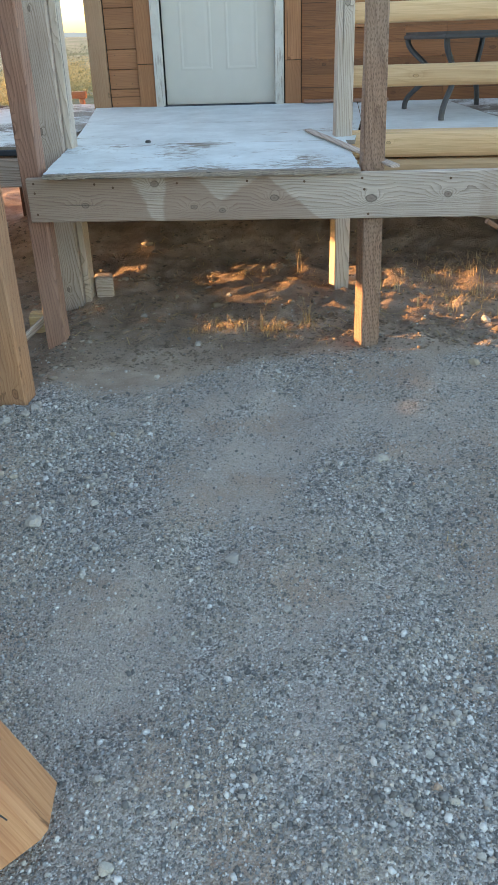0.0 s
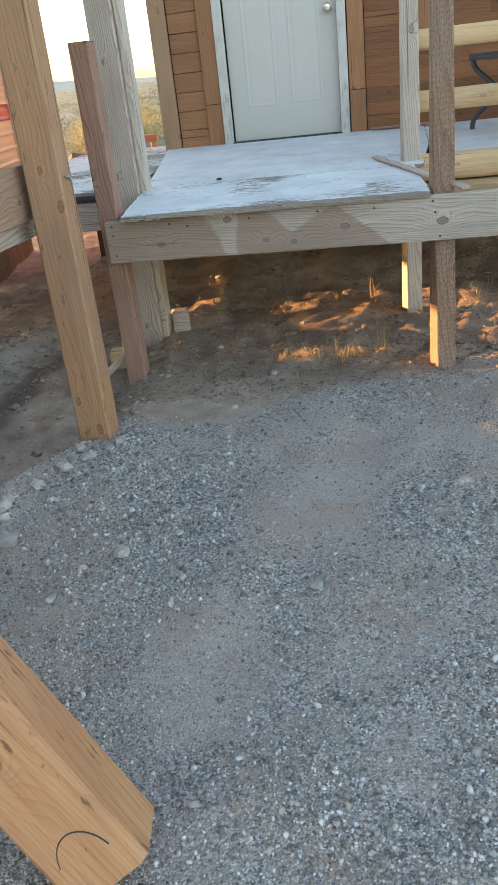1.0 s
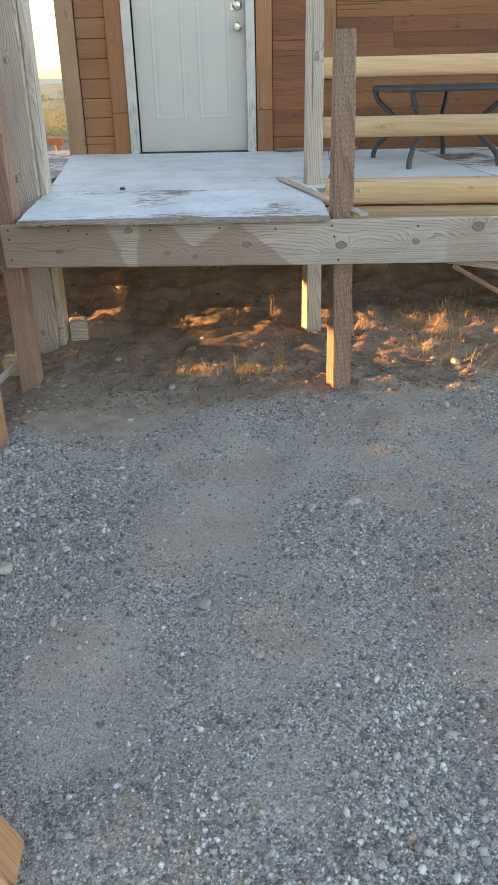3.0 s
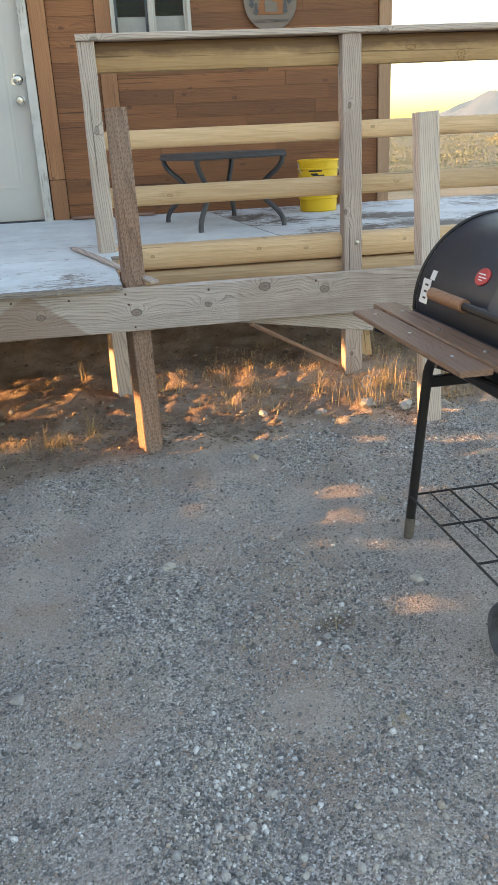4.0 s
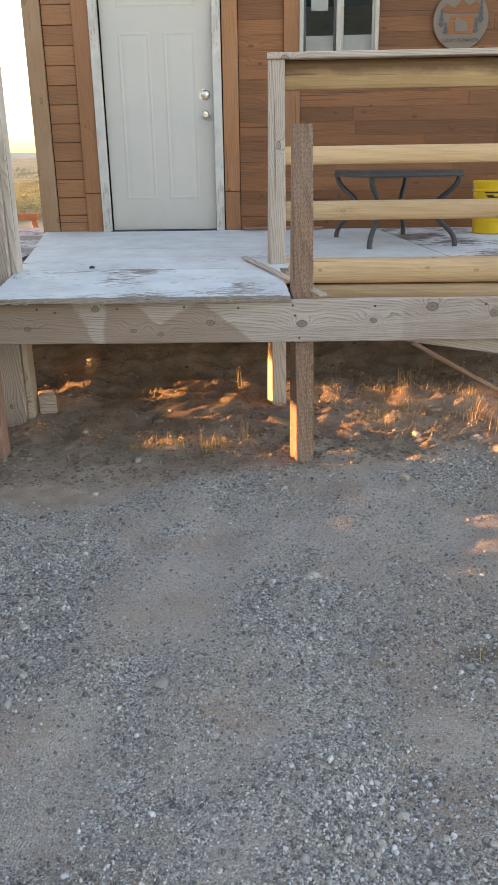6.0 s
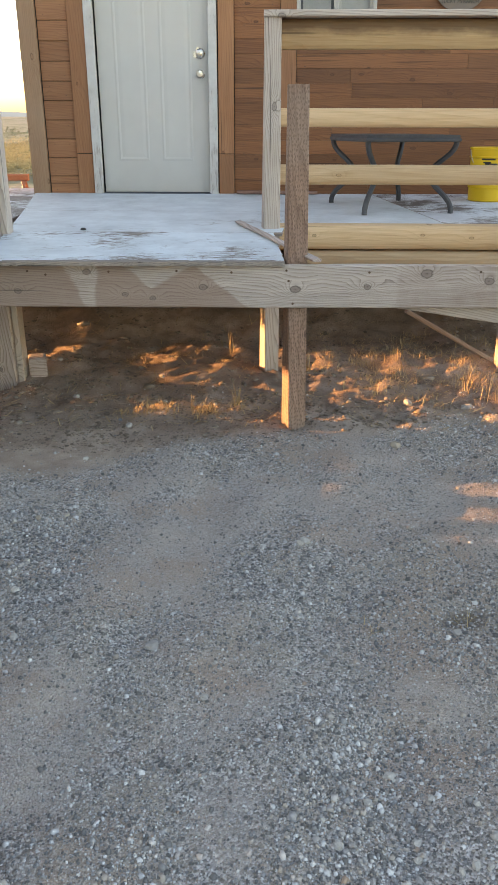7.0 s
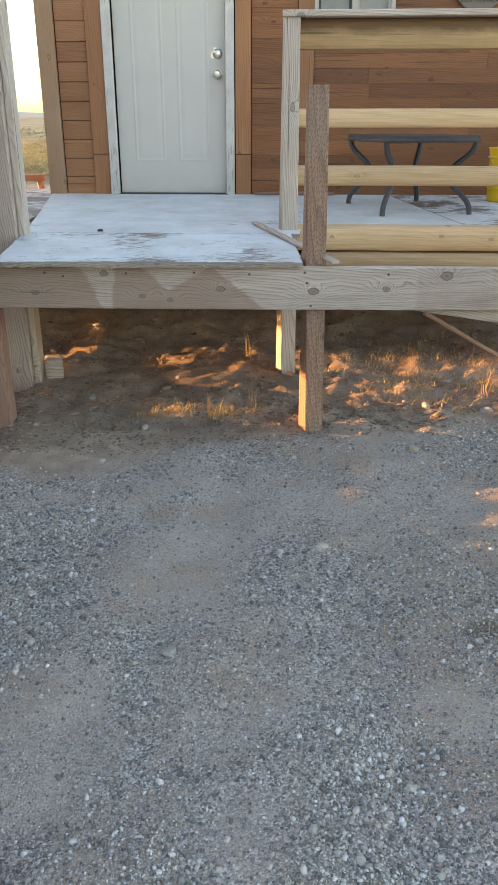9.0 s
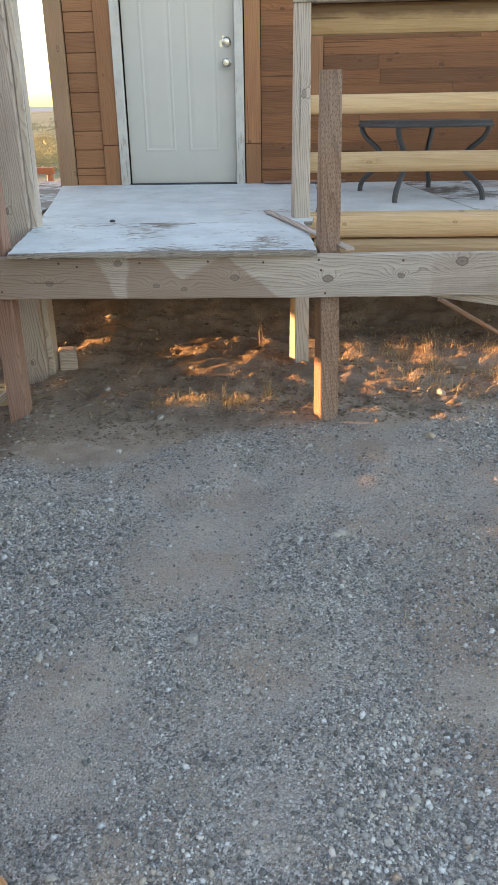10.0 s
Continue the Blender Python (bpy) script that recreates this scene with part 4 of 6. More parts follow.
def sheet(name, corners, thick, mat, label="", z_off=0.0, rough=0.0, seed=1):
    """A plywood sheet over plan corners, following the deck's slight fall; rough frays its edges."""
    bm = bmesh.new()
    pts = []
    r = random.Random(seed)
    n = len(corners)
    for i in range(n):
        a, b = Vector(corners[i]), Vector(corners[(i + 1) % n])
        k = max(1, int((b - a).length / 0.025)) if rough else 1
        for j in range(k):
            p = a.lerp(b, j / k)
            if rough and j:
                p += Vector((r.uniform(-rough, rough), r.uniform(-rough, rough)))
            pts.append(p)
    top = [bm.verts.new((p.x, p.y, deck_z(p.y) + z_off)) for p in pts]
    bot = [bm.verts.new((p.x, p.y, deck_z(p.y) + z_off - thick)) for p in pts]
    bm.faces.new(top)
    bm.faces.new(list(reversed(bot)))
    for i in range(len(pts)):
        bm.faces.new((top[i], top[(i + 1) % len(pts)], bot[(i + 1) % len(pts)], bot[i]))
    bmesh.ops.recalc_face_normals(bm, faces=bm.faces[:])
    ob = part(name, bm, mat, deck, label)
    ob.data.materials.append(PLY_EDGE)
    for p in ob.data.polygons:
        p.material_index = 1 if abs(p.normal.z) < 0.5 else 0
    return ob


sheet("plywood_sheet", [(-0.985, 3.225), (0.352, 3.265), (0.30, 4.10), (-1.125, 4.10)], 0.019, DECK_WORN, "worn plywood sheet with flaked paint", rough=0.004)
sheet("plywood_sheet", [(-1.125, 4.104), (0.345, 4.104), (0.40, 4.98), (-1.30, 4.98)], 0.019, DECK_PAINT, seed=2)
sheet("plywood_sheet", [(-1.30, 4.984), (0.40, 4.984), (0.40, 6.055), (-1.53, 6.055)], 0.019, DECK_PAINT, seed=3)
sheet("plywood_sheet", [(0.404, 4.30), (1.30, 4.30), (1.02, 6.055), (0.404, 6.055)], 0.019, DECK_PAINT, seed=4)
sheet("plywood_sheet", [(1.306, 4.30), (4.4, 4.30), (4.4, 6.055), (1.026, 6.055)], 0.019, DECK_FLAKED, "worn plywood sheet with flaked paint", rough=0.003, seed=5)
sheet("plywood_sheet", [(-2.42, 4.25), (-1.30, 4.25), (-1.31, 4.98), (-1.545, 6.62), (-2.42, 6.62)], 0.019, DECK_FLAKED, "worn plywood sheet with flaked paint", z_off=-0.02, rough=0.003, seed=6)
# fascia boards and joists
NAILS = [(-1.05, 0.74), (-1.05, 0.70), (-1.05, 0.61), (-0.78, 0.735), (-0.70, 0.72), (-0.42, 0.735), (-0.12, 0.74), (0.12, 0.735), (0.36, 0.745), (0.37, 0.70), (0.39, 0.60), (0.72, 0.74), (1.2, 0.745)]
plank("fascia", (-1.083, 3.3065, 0.668), (1.90, 3.3065, 0.682), 0.187, 0.038, FASCIA, deck, "weathered fascia board with knots", wob=0.003, cuts=24)
for nx, nz in NAILS:
    part("nail", lathe_bm([(0.005, 0), (0.0055, 0.002), (0.002, 0.003)], 7), RUST, deck, "rusty nail head", Matrix.Translation((nx, 3.2865, nz)) @ Matrix.Rotation(radians(90), 4, "X"))
plank("fascia", (0.60, 3.346, 0.681), (1.74, 3.346, 0.521), 0.14, 0.038, GREY_PALE, deck)
plank("fascia", (-2.42, 4.23, 0.645), (-1.26, 4.23, 0.655), 0.15, 0.038, GREY_WOOD, deck)
plank("edge_strip", (-2.42, 4.222, 0.752), (-1.26, 4.222, 0.758), 0.03, 0.012, DARK_TAPE, deck, "blue-black edge strip")
for x in (-0.9, -0.35, 0.2):
    plank("joist", (x, 3.33, 0.668), (x, 6.03, 0.725), 0.17, 0.038, GREY_WOOD, deck)
for x in (-2.3, -1.75):
    plank("joist", (x, 4.255, 0.66), (x, 6.6, 0.70), 0.14, 0.038, GREY_WOOD, deck)
for x in (0.62, 1.2, 1.78, 2.4, 3.0, 3.6, 4.2):
    plank("joist", (x, 4.40, 0.71), (x, 6.03, 0.735), 0.14, 0.038, GREY_WOOD, deck)
plank("edge_log", (0.32, 4.365, 0.756), (4.4, 4.365, 0.756), 0.135, 0.10, PINE, deck, "yellow half-log edging", round_face=True, cuts=20)
plank("edge_log", (0.36, 4.37, 0.637), (4.4, 4.37, 0.637), 0.096, 0.09, PINE, deck, "yellow half-log edging", round_face=True, cuts=20)


def post_z(x, y):
    return ground_z(x, y) - 0.06


TW = 24.0          # the posts have twisted as they dried
# newel posts behind the fascia
post("newel_post", 0.408, 3.3725, post_z(0.41, 3.37), 1.485, 0.089, 0.089, BROWN_POST, None, "brown incised square post standing on the soil", lean=(-0.012, 0), twist=radians(TW), category="post", group="newel posts")
post("newel_post", -1.072, 3.372, post_z(-1.07, 3.37), 1.492, 0.091, 0.089, RED_POST, None, "red-brown square post cut off at rail height", lean=(-0.006, 0), category="post", group="newel posts")
post("newel_post", 1.795, 3.372, post_z(1.8, 3.37), 1.42, 0.092, 0.089, GREY_PALE, None, "pale grey square post at the fascia's end", lean=(-0.08, 0), category="post", group="newel posts")
post("tall_post", -1.185, 4.02, post_z(-1.18, 4.0), 3.2, 0.135, 0.13, GREY_WOOD, None, "tall weathered grey post beside the landing", category="post")
plank("nailer_strip", (-1.098, 4.03, -0.02), (-1.098, 4.03, 3.1), 0.09, 0.036, GREY_PALE, None, "pale strip nailed to the tall post", up=(0, 1, 0), category="strip")
post("near_post", -1.03, 2.675, post_z(-1.03, 2.67), 3.1, 0.135, 0.132, TAN_POST, None, "tan square fir post beside the gravel bank", turn=4, category="post", wob=0.004, bev=0.008)
for x, y, mat, sx, zt in ((-2.38, 3.99, DARK_RED, 0.13, 0.57), (-1.75, 5.6, DARK_RED, 0.09, 0.59), (-2.3, 6.4, DARK_RED, 0.09, 0.60)):
    post("deck_post", x, y, post_z(x, y), zt, sx, 0.09, mat, None, "dark red-brown post under the deck", category="post", group="deck posts")
post("skirt_post", -2.83, 4.44, post_z(-2.83, 4.44), 0.62, 0.13, 0.05, GREY_WOOD, None, "grey weathered plank standing beside a dark post", category="post")
part_block = part("footing_block", box_bm(0.10, 0.12, 0.13, 0.018, seg=2), GREY_WOOD, None, "", Matrix.Translation((-1.03, 4.09, 0.055)) @ Matrix.Rotation(0.3, 4, "Z"))
tagged(part_block, "pale block at the foot of the tall post", "block")
for x, y, r, s in ((-1.26, 3.62, 0.3, 0.09), (-1.30, 3.72, 0.1, 0.07)):
    tagged(part("wood_offcut", box_bm(s, 0.045, s, 0.004), OFFCUT, None, "", Matrix.Translation((x, y, ground_z(x, y) + s / 2 - 0.004)) @ Matrix.Rotation(r, 4, "Z")), "pale sawn offcut lying on the soil", "offcut", "offcuts")
plank("loose_stick", (-1.25, 3.30, 0.0), (-1.13, 3.52, 0.10), 0.035, 0.02, GREY_PALE, None, "grey stick propped by the post", category="stick")

# ---- railing ----
railing = thing("railing", 1.6, 4.3, 0.0, "porch railing of grey posts and yellow half-log rails", "railing")
post("rail_post", 0.283, 4.275, post_z(0.27, 4.27), 1.825, 0.086, 0.089, GREY_PALE, railing, "weathered grey rail post", lean=(0.0, 0), twist=radians(TW))
post("rail_post", 1.655, 4.275, post_z(1.65, 4.27), 1.825, 0.105, 0.089, GREY_WOOD, railing, "weathered grey rail post", lean=(-0.02, 0))
post("rail_post", 2.635, 4.275, post_z(2.6, 4.27), 1.825, 0.1, 0.089, GREY_WOOD, railing, "weathered grey rail post")
post("rail_post", 4.35, 4.275, post_z(4.3, 4.27), 1.825, 0.1, 0.089, GREY_WOOD, railing, "weathered grey rail post")
plank("cap_rail", (0.238, 4.29, 1.842), (4.45, 4.29, 1.842), 0.03, 0.15, GREY_PALE, railing, "grey flat cap board")
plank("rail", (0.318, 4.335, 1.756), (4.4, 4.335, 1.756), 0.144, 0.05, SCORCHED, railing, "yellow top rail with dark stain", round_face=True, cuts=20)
plank("rail", (0.318, 4.335, 1.366), (4.4, 4.335, 1.366), 0.094, 0.055, PINE, railing, round_face=True, cuts=20)
plank("rail", (0.318, 4.335, 1.082), (4.4, 4.335, 1.082), 0.103, 0.055, PINE, railing, round_face=True, cuts=20)
part("bolt", lathe_bm([(0.014, 0), (0.014, 0.004), (0.011, 0.009), (0.002, 0.011)], 10), CHROME, railing, "carriage bolt", Matrix.Translation((1.668, 4.23, 0.775)) @ Matrix.Rotation(radians(90), 4, "X"))
for nx, nz in ((0.5, 1.372), (0.52, 1.095), (1.15, 1.36), (1.78, 1.375), (1.77, 1.09), (2.45, 1.37), (1.55, 1.09), (0.62, 1.76), (1.5, 1.75), (1.82, 1.76)):
    part("nail", lathe_bm([(0.006, 0), (0.0065, 0.002), (0.002, 0.004)], 7), RUST, railing, "rusty nail head", Matrix.Translation((nx, 4.308, nz)) @ Matrix.Rotation(radians(90), 4, "X"))
post("prop_post", 1.80, 4.44, post_z(1.8, 4.44), 0.70, 0.07, 0.06, OFFCUT, None, "short leaning prop under the porch edge", lean=(-0.09, 0), category="post")
plank("diagonal_brace", (0.97, 3.75, 0.47), (1.50, 4.02, 0.14), 0.022, 0.02, SHELF_WOOD, None, "thin grey brace under the fascia", category="brace")
plank("loose_board", (0.10, 4.42, 0.822), (0.49, 3.24, 0.797), 0.012, 0.04, GREY_WOOD, None, "loose grey strip lying on the landing's edge", category="board")
plank("loose_board", (0.02, 6.0, 0.86), (0.62, 5.99, 0.858), 0.02, 0.06, RED_POST, None, "thin brown board lying along the wall", category="board")
nut = part("black_nut", lathe_bm([(0.015, 0), (0.016, 0.003), (0.014, 0.009), (0.009, 0.012), (0.004, 0.012)], 7), LABEL_BLACK, None, "", Matrix.Translation((-0.725, 4.15, deck_z(4.15))))
tagged(nut, "small black cap lying on the deck", "cap")

# side beams along the bank, bolted to the near post
beam = thing("side_beam", -1.12, 2.0, 0.9, "doubled weathered beam bolted to the tan post", "beam")
plank("beam_board", (-1.142, 2.73, 0.985), (-1.165, 0.2, 0.985), 0.195, 0.038, BEAM_WOOD, beam, "brown board", wob=0.004)
plank("beam_board", (-1.178, 2.74, 0.915), (-1.21, 0.2, 0.915), 0.20, 0.038, GREY_WOOD, beam, "grey board", wob=0.004)
part("bolt", lathe_bm([(0.006, 0), (0.006, 0.02), (0.012, 0.021), (0.012, 0.03), (0.004, 0.031)], 8), CHROME, beam, "steel bolt end", Matrix.Translation((-0.967, 2.66, 1.03)) @ Matrix.Rotation(radians(90), 4, "Y"))
post("beam_leg", -1.19, 0.35, -0.16, 0.82, 0.09, 0.09, RED_POST, beam)

# leaning timber near the camera
axis = Vector((-0.702, 0.15, 0.99)).normalized()
turned_up = Matrix.Rotation(radians(45), 3, axis) @ (Vector((0.75, -0.45, 0.9)) - axis * axis.dot(Vector((0.75, -0.45, 0.9))))
tim = plank("leaning_timber", (-0.306, 0.765, 0.013), (-1.02, 0.918, 1.02), 0.165, 0.165, LOG_FIR, None, "orange fir timber brace with a drawn pencil curve", up=turned_up, category="timber", wob=0.006, bev=0.014)


def pencil_curve():
    """A curve drawn on the timber's lower west face, near its foot."""
    m = PLACE[tim]
    best = max(((ax, s) for ax in (1, 2) for s in (-1, 1)), key=lambda k: (m.to_3x3() @ Vector([k[1] if i == k[0] else 0 for i in range(3)])).dot(Vector((-0.15, -0.75, -0.1))))
    pts = []
    for a in np.linspace(0.2, 2.7, 18):
        v = Vector((0.05 + 0.075 * math.sin(a), 0, 0))
        v[best[0]] = best[1] * 0.0835
        v[3 - best[0]] = (0.05 * math.cos(a)) * best[1]
        pts.append(m @ v)
    part("pencil_curve", tube_bm(pts, 0.0016, 5), LABEL_BLACK, tim, "curved pencil line")


pencil_curve()


# ---- metal table ----
def table():
    t = thing("metal_table", 1.03, 5.08, deck_z(5.1), "low dark iron table frame with curved legs", "table")
    zt = 1.262
    feet = [(0.69, 5.45), (0.85, 4.80), (1.39, 4.90), (1.17, 5.60)]
    mid = Vector((1.035, 5.18))
    rim = []
    for i in range(4):
        a, b = Vector(feet[i]), Vector(feet[(i + 1) % 4])
        for k in range(6):
            q = a.lerp(b, k / 6)
            q = q + (q - mid).normalized() * (0.02 + 0.035 * math.sin(math.pi * k / 6))
            rim.append(q)
    bm = bmesh.new()
    lo = [bm.verts.new((q.x, q.y, zt - 0.013)) for q in rim]
    hi = [bm.verts.new((q.x, q.y, zt + 0.013)) for q in rim]
    bm.faces.new(lo)
    bm.faces.new(list(reversed(hi)))
    for k in range(len(rim)):
        bm.faces.new((lo[k], hi[k], hi[(k + 1) % len(rim)], lo[(k + 1) % len(rim)]))
    bmesh.ops.recalc_face_normals(bm, faces=bm.faces[:])
    part("tabletop", bm, IRON, t)
    part("top_rim", tube_bm([(q.x, q.y, zt - 0.014) for q in rim], 0.011, 8, closed=True), IRON, t)
    for fx, fy in feet:
        f = Vector((fx, fy))
        z0 = deck_z(fy) + 0.004
        inward = (mid - f).normalized()
        pts = []
        for i in range(25):
            u = i / 24
            w = 0.165 * (0.5 - 0.5 * math.cos(2 * math.pi * u ** 0.93)) ** 1.35
            q = f + inward * w
            pts.append((q.x, q.y, zt - 0.02 + (z0 - zt + 0.02) * u))
        part("leg", tube_bm(pts, 0.0165, 8), IRON, t, smooth=True)
    part("ring", tube_bm([(1.035 + 0.22 * math.cos(a), 5.18 + 0.22 * math.sin(a), 1.045) for a in np.linspace(0, 2 * math.pi, 20, endpoint=False)], 0.007, 6, closed=True), IRON, t)


table()


# ---- yellow bucket ----
def bucket():
    x, y = 1.80, 5.66
    z0 = deck_z(y)
    b = thing("bucket", x, y, z0, "yellow plastic bucket with black printed label", "bucket")
    prof = [(0.125, 0.0), (0.131, 0.006), (0.134, 0.09), (0.141, 0.095), (0.141, 0.103), (0.135, 0.105), (0.139, 0.30), (0.147, 0.304), (0.147, 0.312), (0.141, 0.315), (0.142, 0.36), (0.149, 0.362), (0.149, 0.374), (0.138, 0.375), (0.13, 0.05)]
    prof = [(r, h * 0.94) for r, h in prof]
    part("pail", lathe_bm(prof, 40), YELLOW, b, "", Matrix.Translation((x, y, z0)), smooth=True)

    def band(name, a0, a1, za, zb, mat):
        bm = bmesh.new()
        n = 10
        lo = []
        for za_ in (za, zb):
            r = 0.1348 + (za_ - 0.105) * 0.0205 + 0.0012
            lo.append([bm.verts.new((r * math.cos(radians(a0 + (a1 - a0) * i / n)), r * math.sin(radians(a0 + (a1 - a0) * i / n)), za_)) for i in range(n + 1)])
        for i in range(n):
            bm.faces.new((lo[0][i], lo[0][i + 1], lo[1][i + 1], lo[1][i]))
        part(name, bm, mat, b, "", Matrix.Translation((x, y, z0)))

    band("label", 230, 268, 0.272, 0.290, LABEL_BLACK)
    band("label", 235, 256, 0.252, 0.262, LABEL_BLACK)
    band("label", 222, 288, 0.195, 0.232, LABEL_WHITE)
    band("label", 240, 275, 0.243, 0.252, LABEL_BLACK)
    for i in range(6):
        band("label", 226 + i * 11, 233 + i * 11, 0.203 + 0.004 * (i % 2), 0.224, LABEL_BLACK)
    for i in range(7):
        a = 226 + i * 9
        band("label", a, a + 7, 0.118 + 0.006 * (i % 3), 0.148 - 0.004 * (i % 2), LABEL_BLACK)
    pts = [(x + 0.15 * math.cos(a), y - 0.02 - 0.05 * math.sin(a), z0 + 0.335 - 0.16 * math.sin(a)) for a in np.linspace(math.pi, 0, 15)]
    part("handle", tube_bm(pts, 0.003, 6), ALU, b, "thin wire handle")


bucket()


# ---- barrel grill ----
def grill():
    gx, gy = 1.27, 2.235
    g = thing("barrel_grill", gx + 0.25, gy - 0.37, 0.0, "black barrel charcoal grill with wooden front shelf on a cart", "grill")
    M = pose(gx, gy, 0, 0, 0, 3.0) @ Matrix(((0, 1, 0, 0), (-1, 0, 0, 0), (0, 0, 1, 0), (0, 0, 0, 1)))
    # local: x along the barrel towards the yard, y away from the shelf (to the east), z up
    L, D = 0.74, 0.46
    zg = 0.008

    def frame_tube(y):
        dy = 0.045 if y < 0.1 else -0.045
        pts = bent([(0.0, y, zg + 0.0), (0.02, y + dy, 0.672), (L - 0.02, y + dy, 0.672), (L, y, 0.10)], 0.085, 7)
        return part("leg_frame", tube_bm([M @ Vector(p) for p in pts], 0.0165, 12), BLACK_TUBE, g, "bent black tube", smooth=True)

    for y in (0.0, D):
        leg = frame_tube(y)
        dy = 0.045 if y < 0.1 else -0.045
        part("foot_sleeve", tube_bm([M @ Vector((0.0001, y, 0.004)), M @ Vector((0.0024, y + dy * 0.12, 0.08))], 0.0178, 12), WORN_FOOT, leg, "bare worn foot of the tube", smooth=True)
    for x, z in ((0.012, 0.575), (L - 0.02, 0.575)):
        part("cross_bar", box_bm(0.02, D - 0.07, 0.038, 0.003, x, D / 2, z), BLACK_TUBE, g, "", M)
    # wire shelf
    zs = 0.165
    for a, b in (((0.0, 0, zs), (L, 0, zs)), ((0, D, zs), (L, D, zs)), ((0, 0, zs), (0, D, zs)), ((L, 0, zs), (L, D, zs)), ((0.24, 0, zs), (0.24, D, zs)), ((0.49, 0, zs), (0.49, D, zs)), ((0, 0.15, zs), (L, 0.15, zs)), ((0, 0.31, zs), (L, 0.31, zs)), ((0, 0.075, zs), (L, 0.075, zs)), ((0, 0.23, zs), (L, 0.23, zs)), ((0, 0.385, zs), (L, 0.385, zs))):
        part("shelf_wire", tube_bm([M @ Vector(a), M @ Vector(b)], 0.0026 if a[1] == b[1] and a[1] in (0.075, 0.23, 0.385) else 0.0042, 6), BLACK_TUBE, g)
    # wheels
    for y in (-0.028, D + 0.028):
        wm = M @ Matrix.Translation((L, y, 0.092)) @ Matrix.Rotation(radians(90), 4, "X")
        wheel = part("wheel", lathe_bm([(0.068, -0.02), (0.085, -0.022), (0.092, -0.012), (0.092, 0.012), (0.085, 0.022), (0.068, 0.02), (0.066, 0.0), (0.068, -0.02)], 28, cap=False), RUBBER, g, "dusty black plastic wheel", wm, smooth=True)
        part("hub", lathe_bm([(0.022, -0.022), (0.022, 0.022), (0.008, 0.026)], 16), RUBBER, wheel, "", wm)
        for k in range(6):
            part("spoke", box_bm(0.05, 0.014, 0.016, 0.002, 0.044, 0, 0), RUBBER, wheel, "", wm @ Matrix.Rotation(k * math.pi / 3, 4, "Z"))
    part("axle", tube_bm([M @ Vector((L, -0.05, 0.092)), M @ Vector((L, D + 0.05, 0.092))], 0.006, 8), RUST, g)
    # barrel
    cy, cz, R = 0.30, 0.815, 0.278
    x0, x1 = -0.06, 0.80

    def shell(a0, a1, r0, xa, xb, n=22):
        bm = bmesh.new()
        secs = [(xa, r0 - 0.012), (xa + 0.004, r0 - 0.003), (xa + 0.014, r0), (xb - 0.014, r0), (xb - 0.004, r0 - 0.003), (xb, r0 - 0.012)]
        rows = []
        for x, r in secs:
            rows.append([bm.verts.new((x, cy + r * math.cos(radians(a0 + (a1 - a0) * i / n)), cz + r * math.sin(radians(a0 + (a1 - a0) * i / n)))) for i in range(n + 1)])
        for p, q in zip(rows, rows[1:]):
            for i in range(n):
                bm.faces.new((p[i], q[i], q[i + 1], p[i + 1]))
        bm.faces.new(rows[0])
        bm.faces.new(list(reversed(rows[-1])))
        bm.faces.new([r[0] for r in rows])
        bm.faces.new([r[-1] for r in reversed(rows)])
        bmesh.ops.recalc_face_normals(bm, faces=bm.faces[:])
        return bm

    lid = part("lid", shell(0, 186, R, x0, x1, 40), BLACK, g, "black domed lid", M, smooth=True)
    part("firebox", shell(188, 358, R - 0.008, x0 + 0.01, x1 - 0.01), BLACK, g, "black lower barrel", M, smooth=True)
    part("lip", box_bm(x1 - x0, 0.03, 0.02, 0.003, (x0 + x1) / 2, cy - R - 0.002, cz - 0.022), BLACK, g, "", M)

    def on_lid(x, ang, out=0.0):
        a = radians(180 - ang)
        n = Vector((0, math.cos(a), math.sin(a)))
        xa = Vector((1, 0, 0))
        up = n.cross(xa)
        m = Matrix((xa, up, n)).transposed().to_4x4()
        m.translation = Vector((x, cy, cz)) + n * (R + out)
        return M @ m

    badge = part("badge", lathe_bm([(0.036, 0), (0.036, 0.003), (0.032, 0.004)], 24), RED_BADGE, lid, "round red badge", on_lid(0.305, 31) @ Matrix.Diagonal((1, 0.72, 1, 1)))
    ring = [on_lid(0.305, 31) @ Vector((0.030 * math.cos(a), 0.0215 * math.sin(a), 0.0045)) for a in np.linspace(0, 2 * math.pi, 24, endpoint=False)]
    part("badge_ring", tube_bm(ring, 0.0012, 5, closed=True), LABEL_WHITE, badge, "pale ring")
    for dx, dy, w in ((-0.004, 0.006, 0.036), (0.004, -0.003, 0.040), (0.0, -0.011, 0.02)):
        part("badge_mark", box_bm(w, 0.0032, 0.001, 0, dx, dy, 0.0048), LABEL_WHITE, badge, "pale bars", on_lid(0.305, 31))
    part("sticker", box_bm(0.055, 0.075, 0.0015, 0), LABEL_WHITE, lid, "white warning sticker", on_lid(0.005, 12, 0.001))
    part("sticker", box_bm(0.03, 0.03, 0.0015, 0), LABEL_WHITE, lid, "white warning sticker", on_lid(0.03, 23, 0.001))
    for k in range(3):
        part("sticker_bar", box_bm(0.02, 0.006, 0.001, 0, 0.004, -0.02 + 0.02 * k, 0.0016), LABEL_BLACK, lid, "dark print bars", on_lid(0.005, 12, 0.001))
    rim = [Vector((x0 - 0.002, cy + (R + 0.001) * math.cos(radians(a)), cz + (R + 0.001) * math.sin(radians(a)))) for a in range(0, 187, 6)]
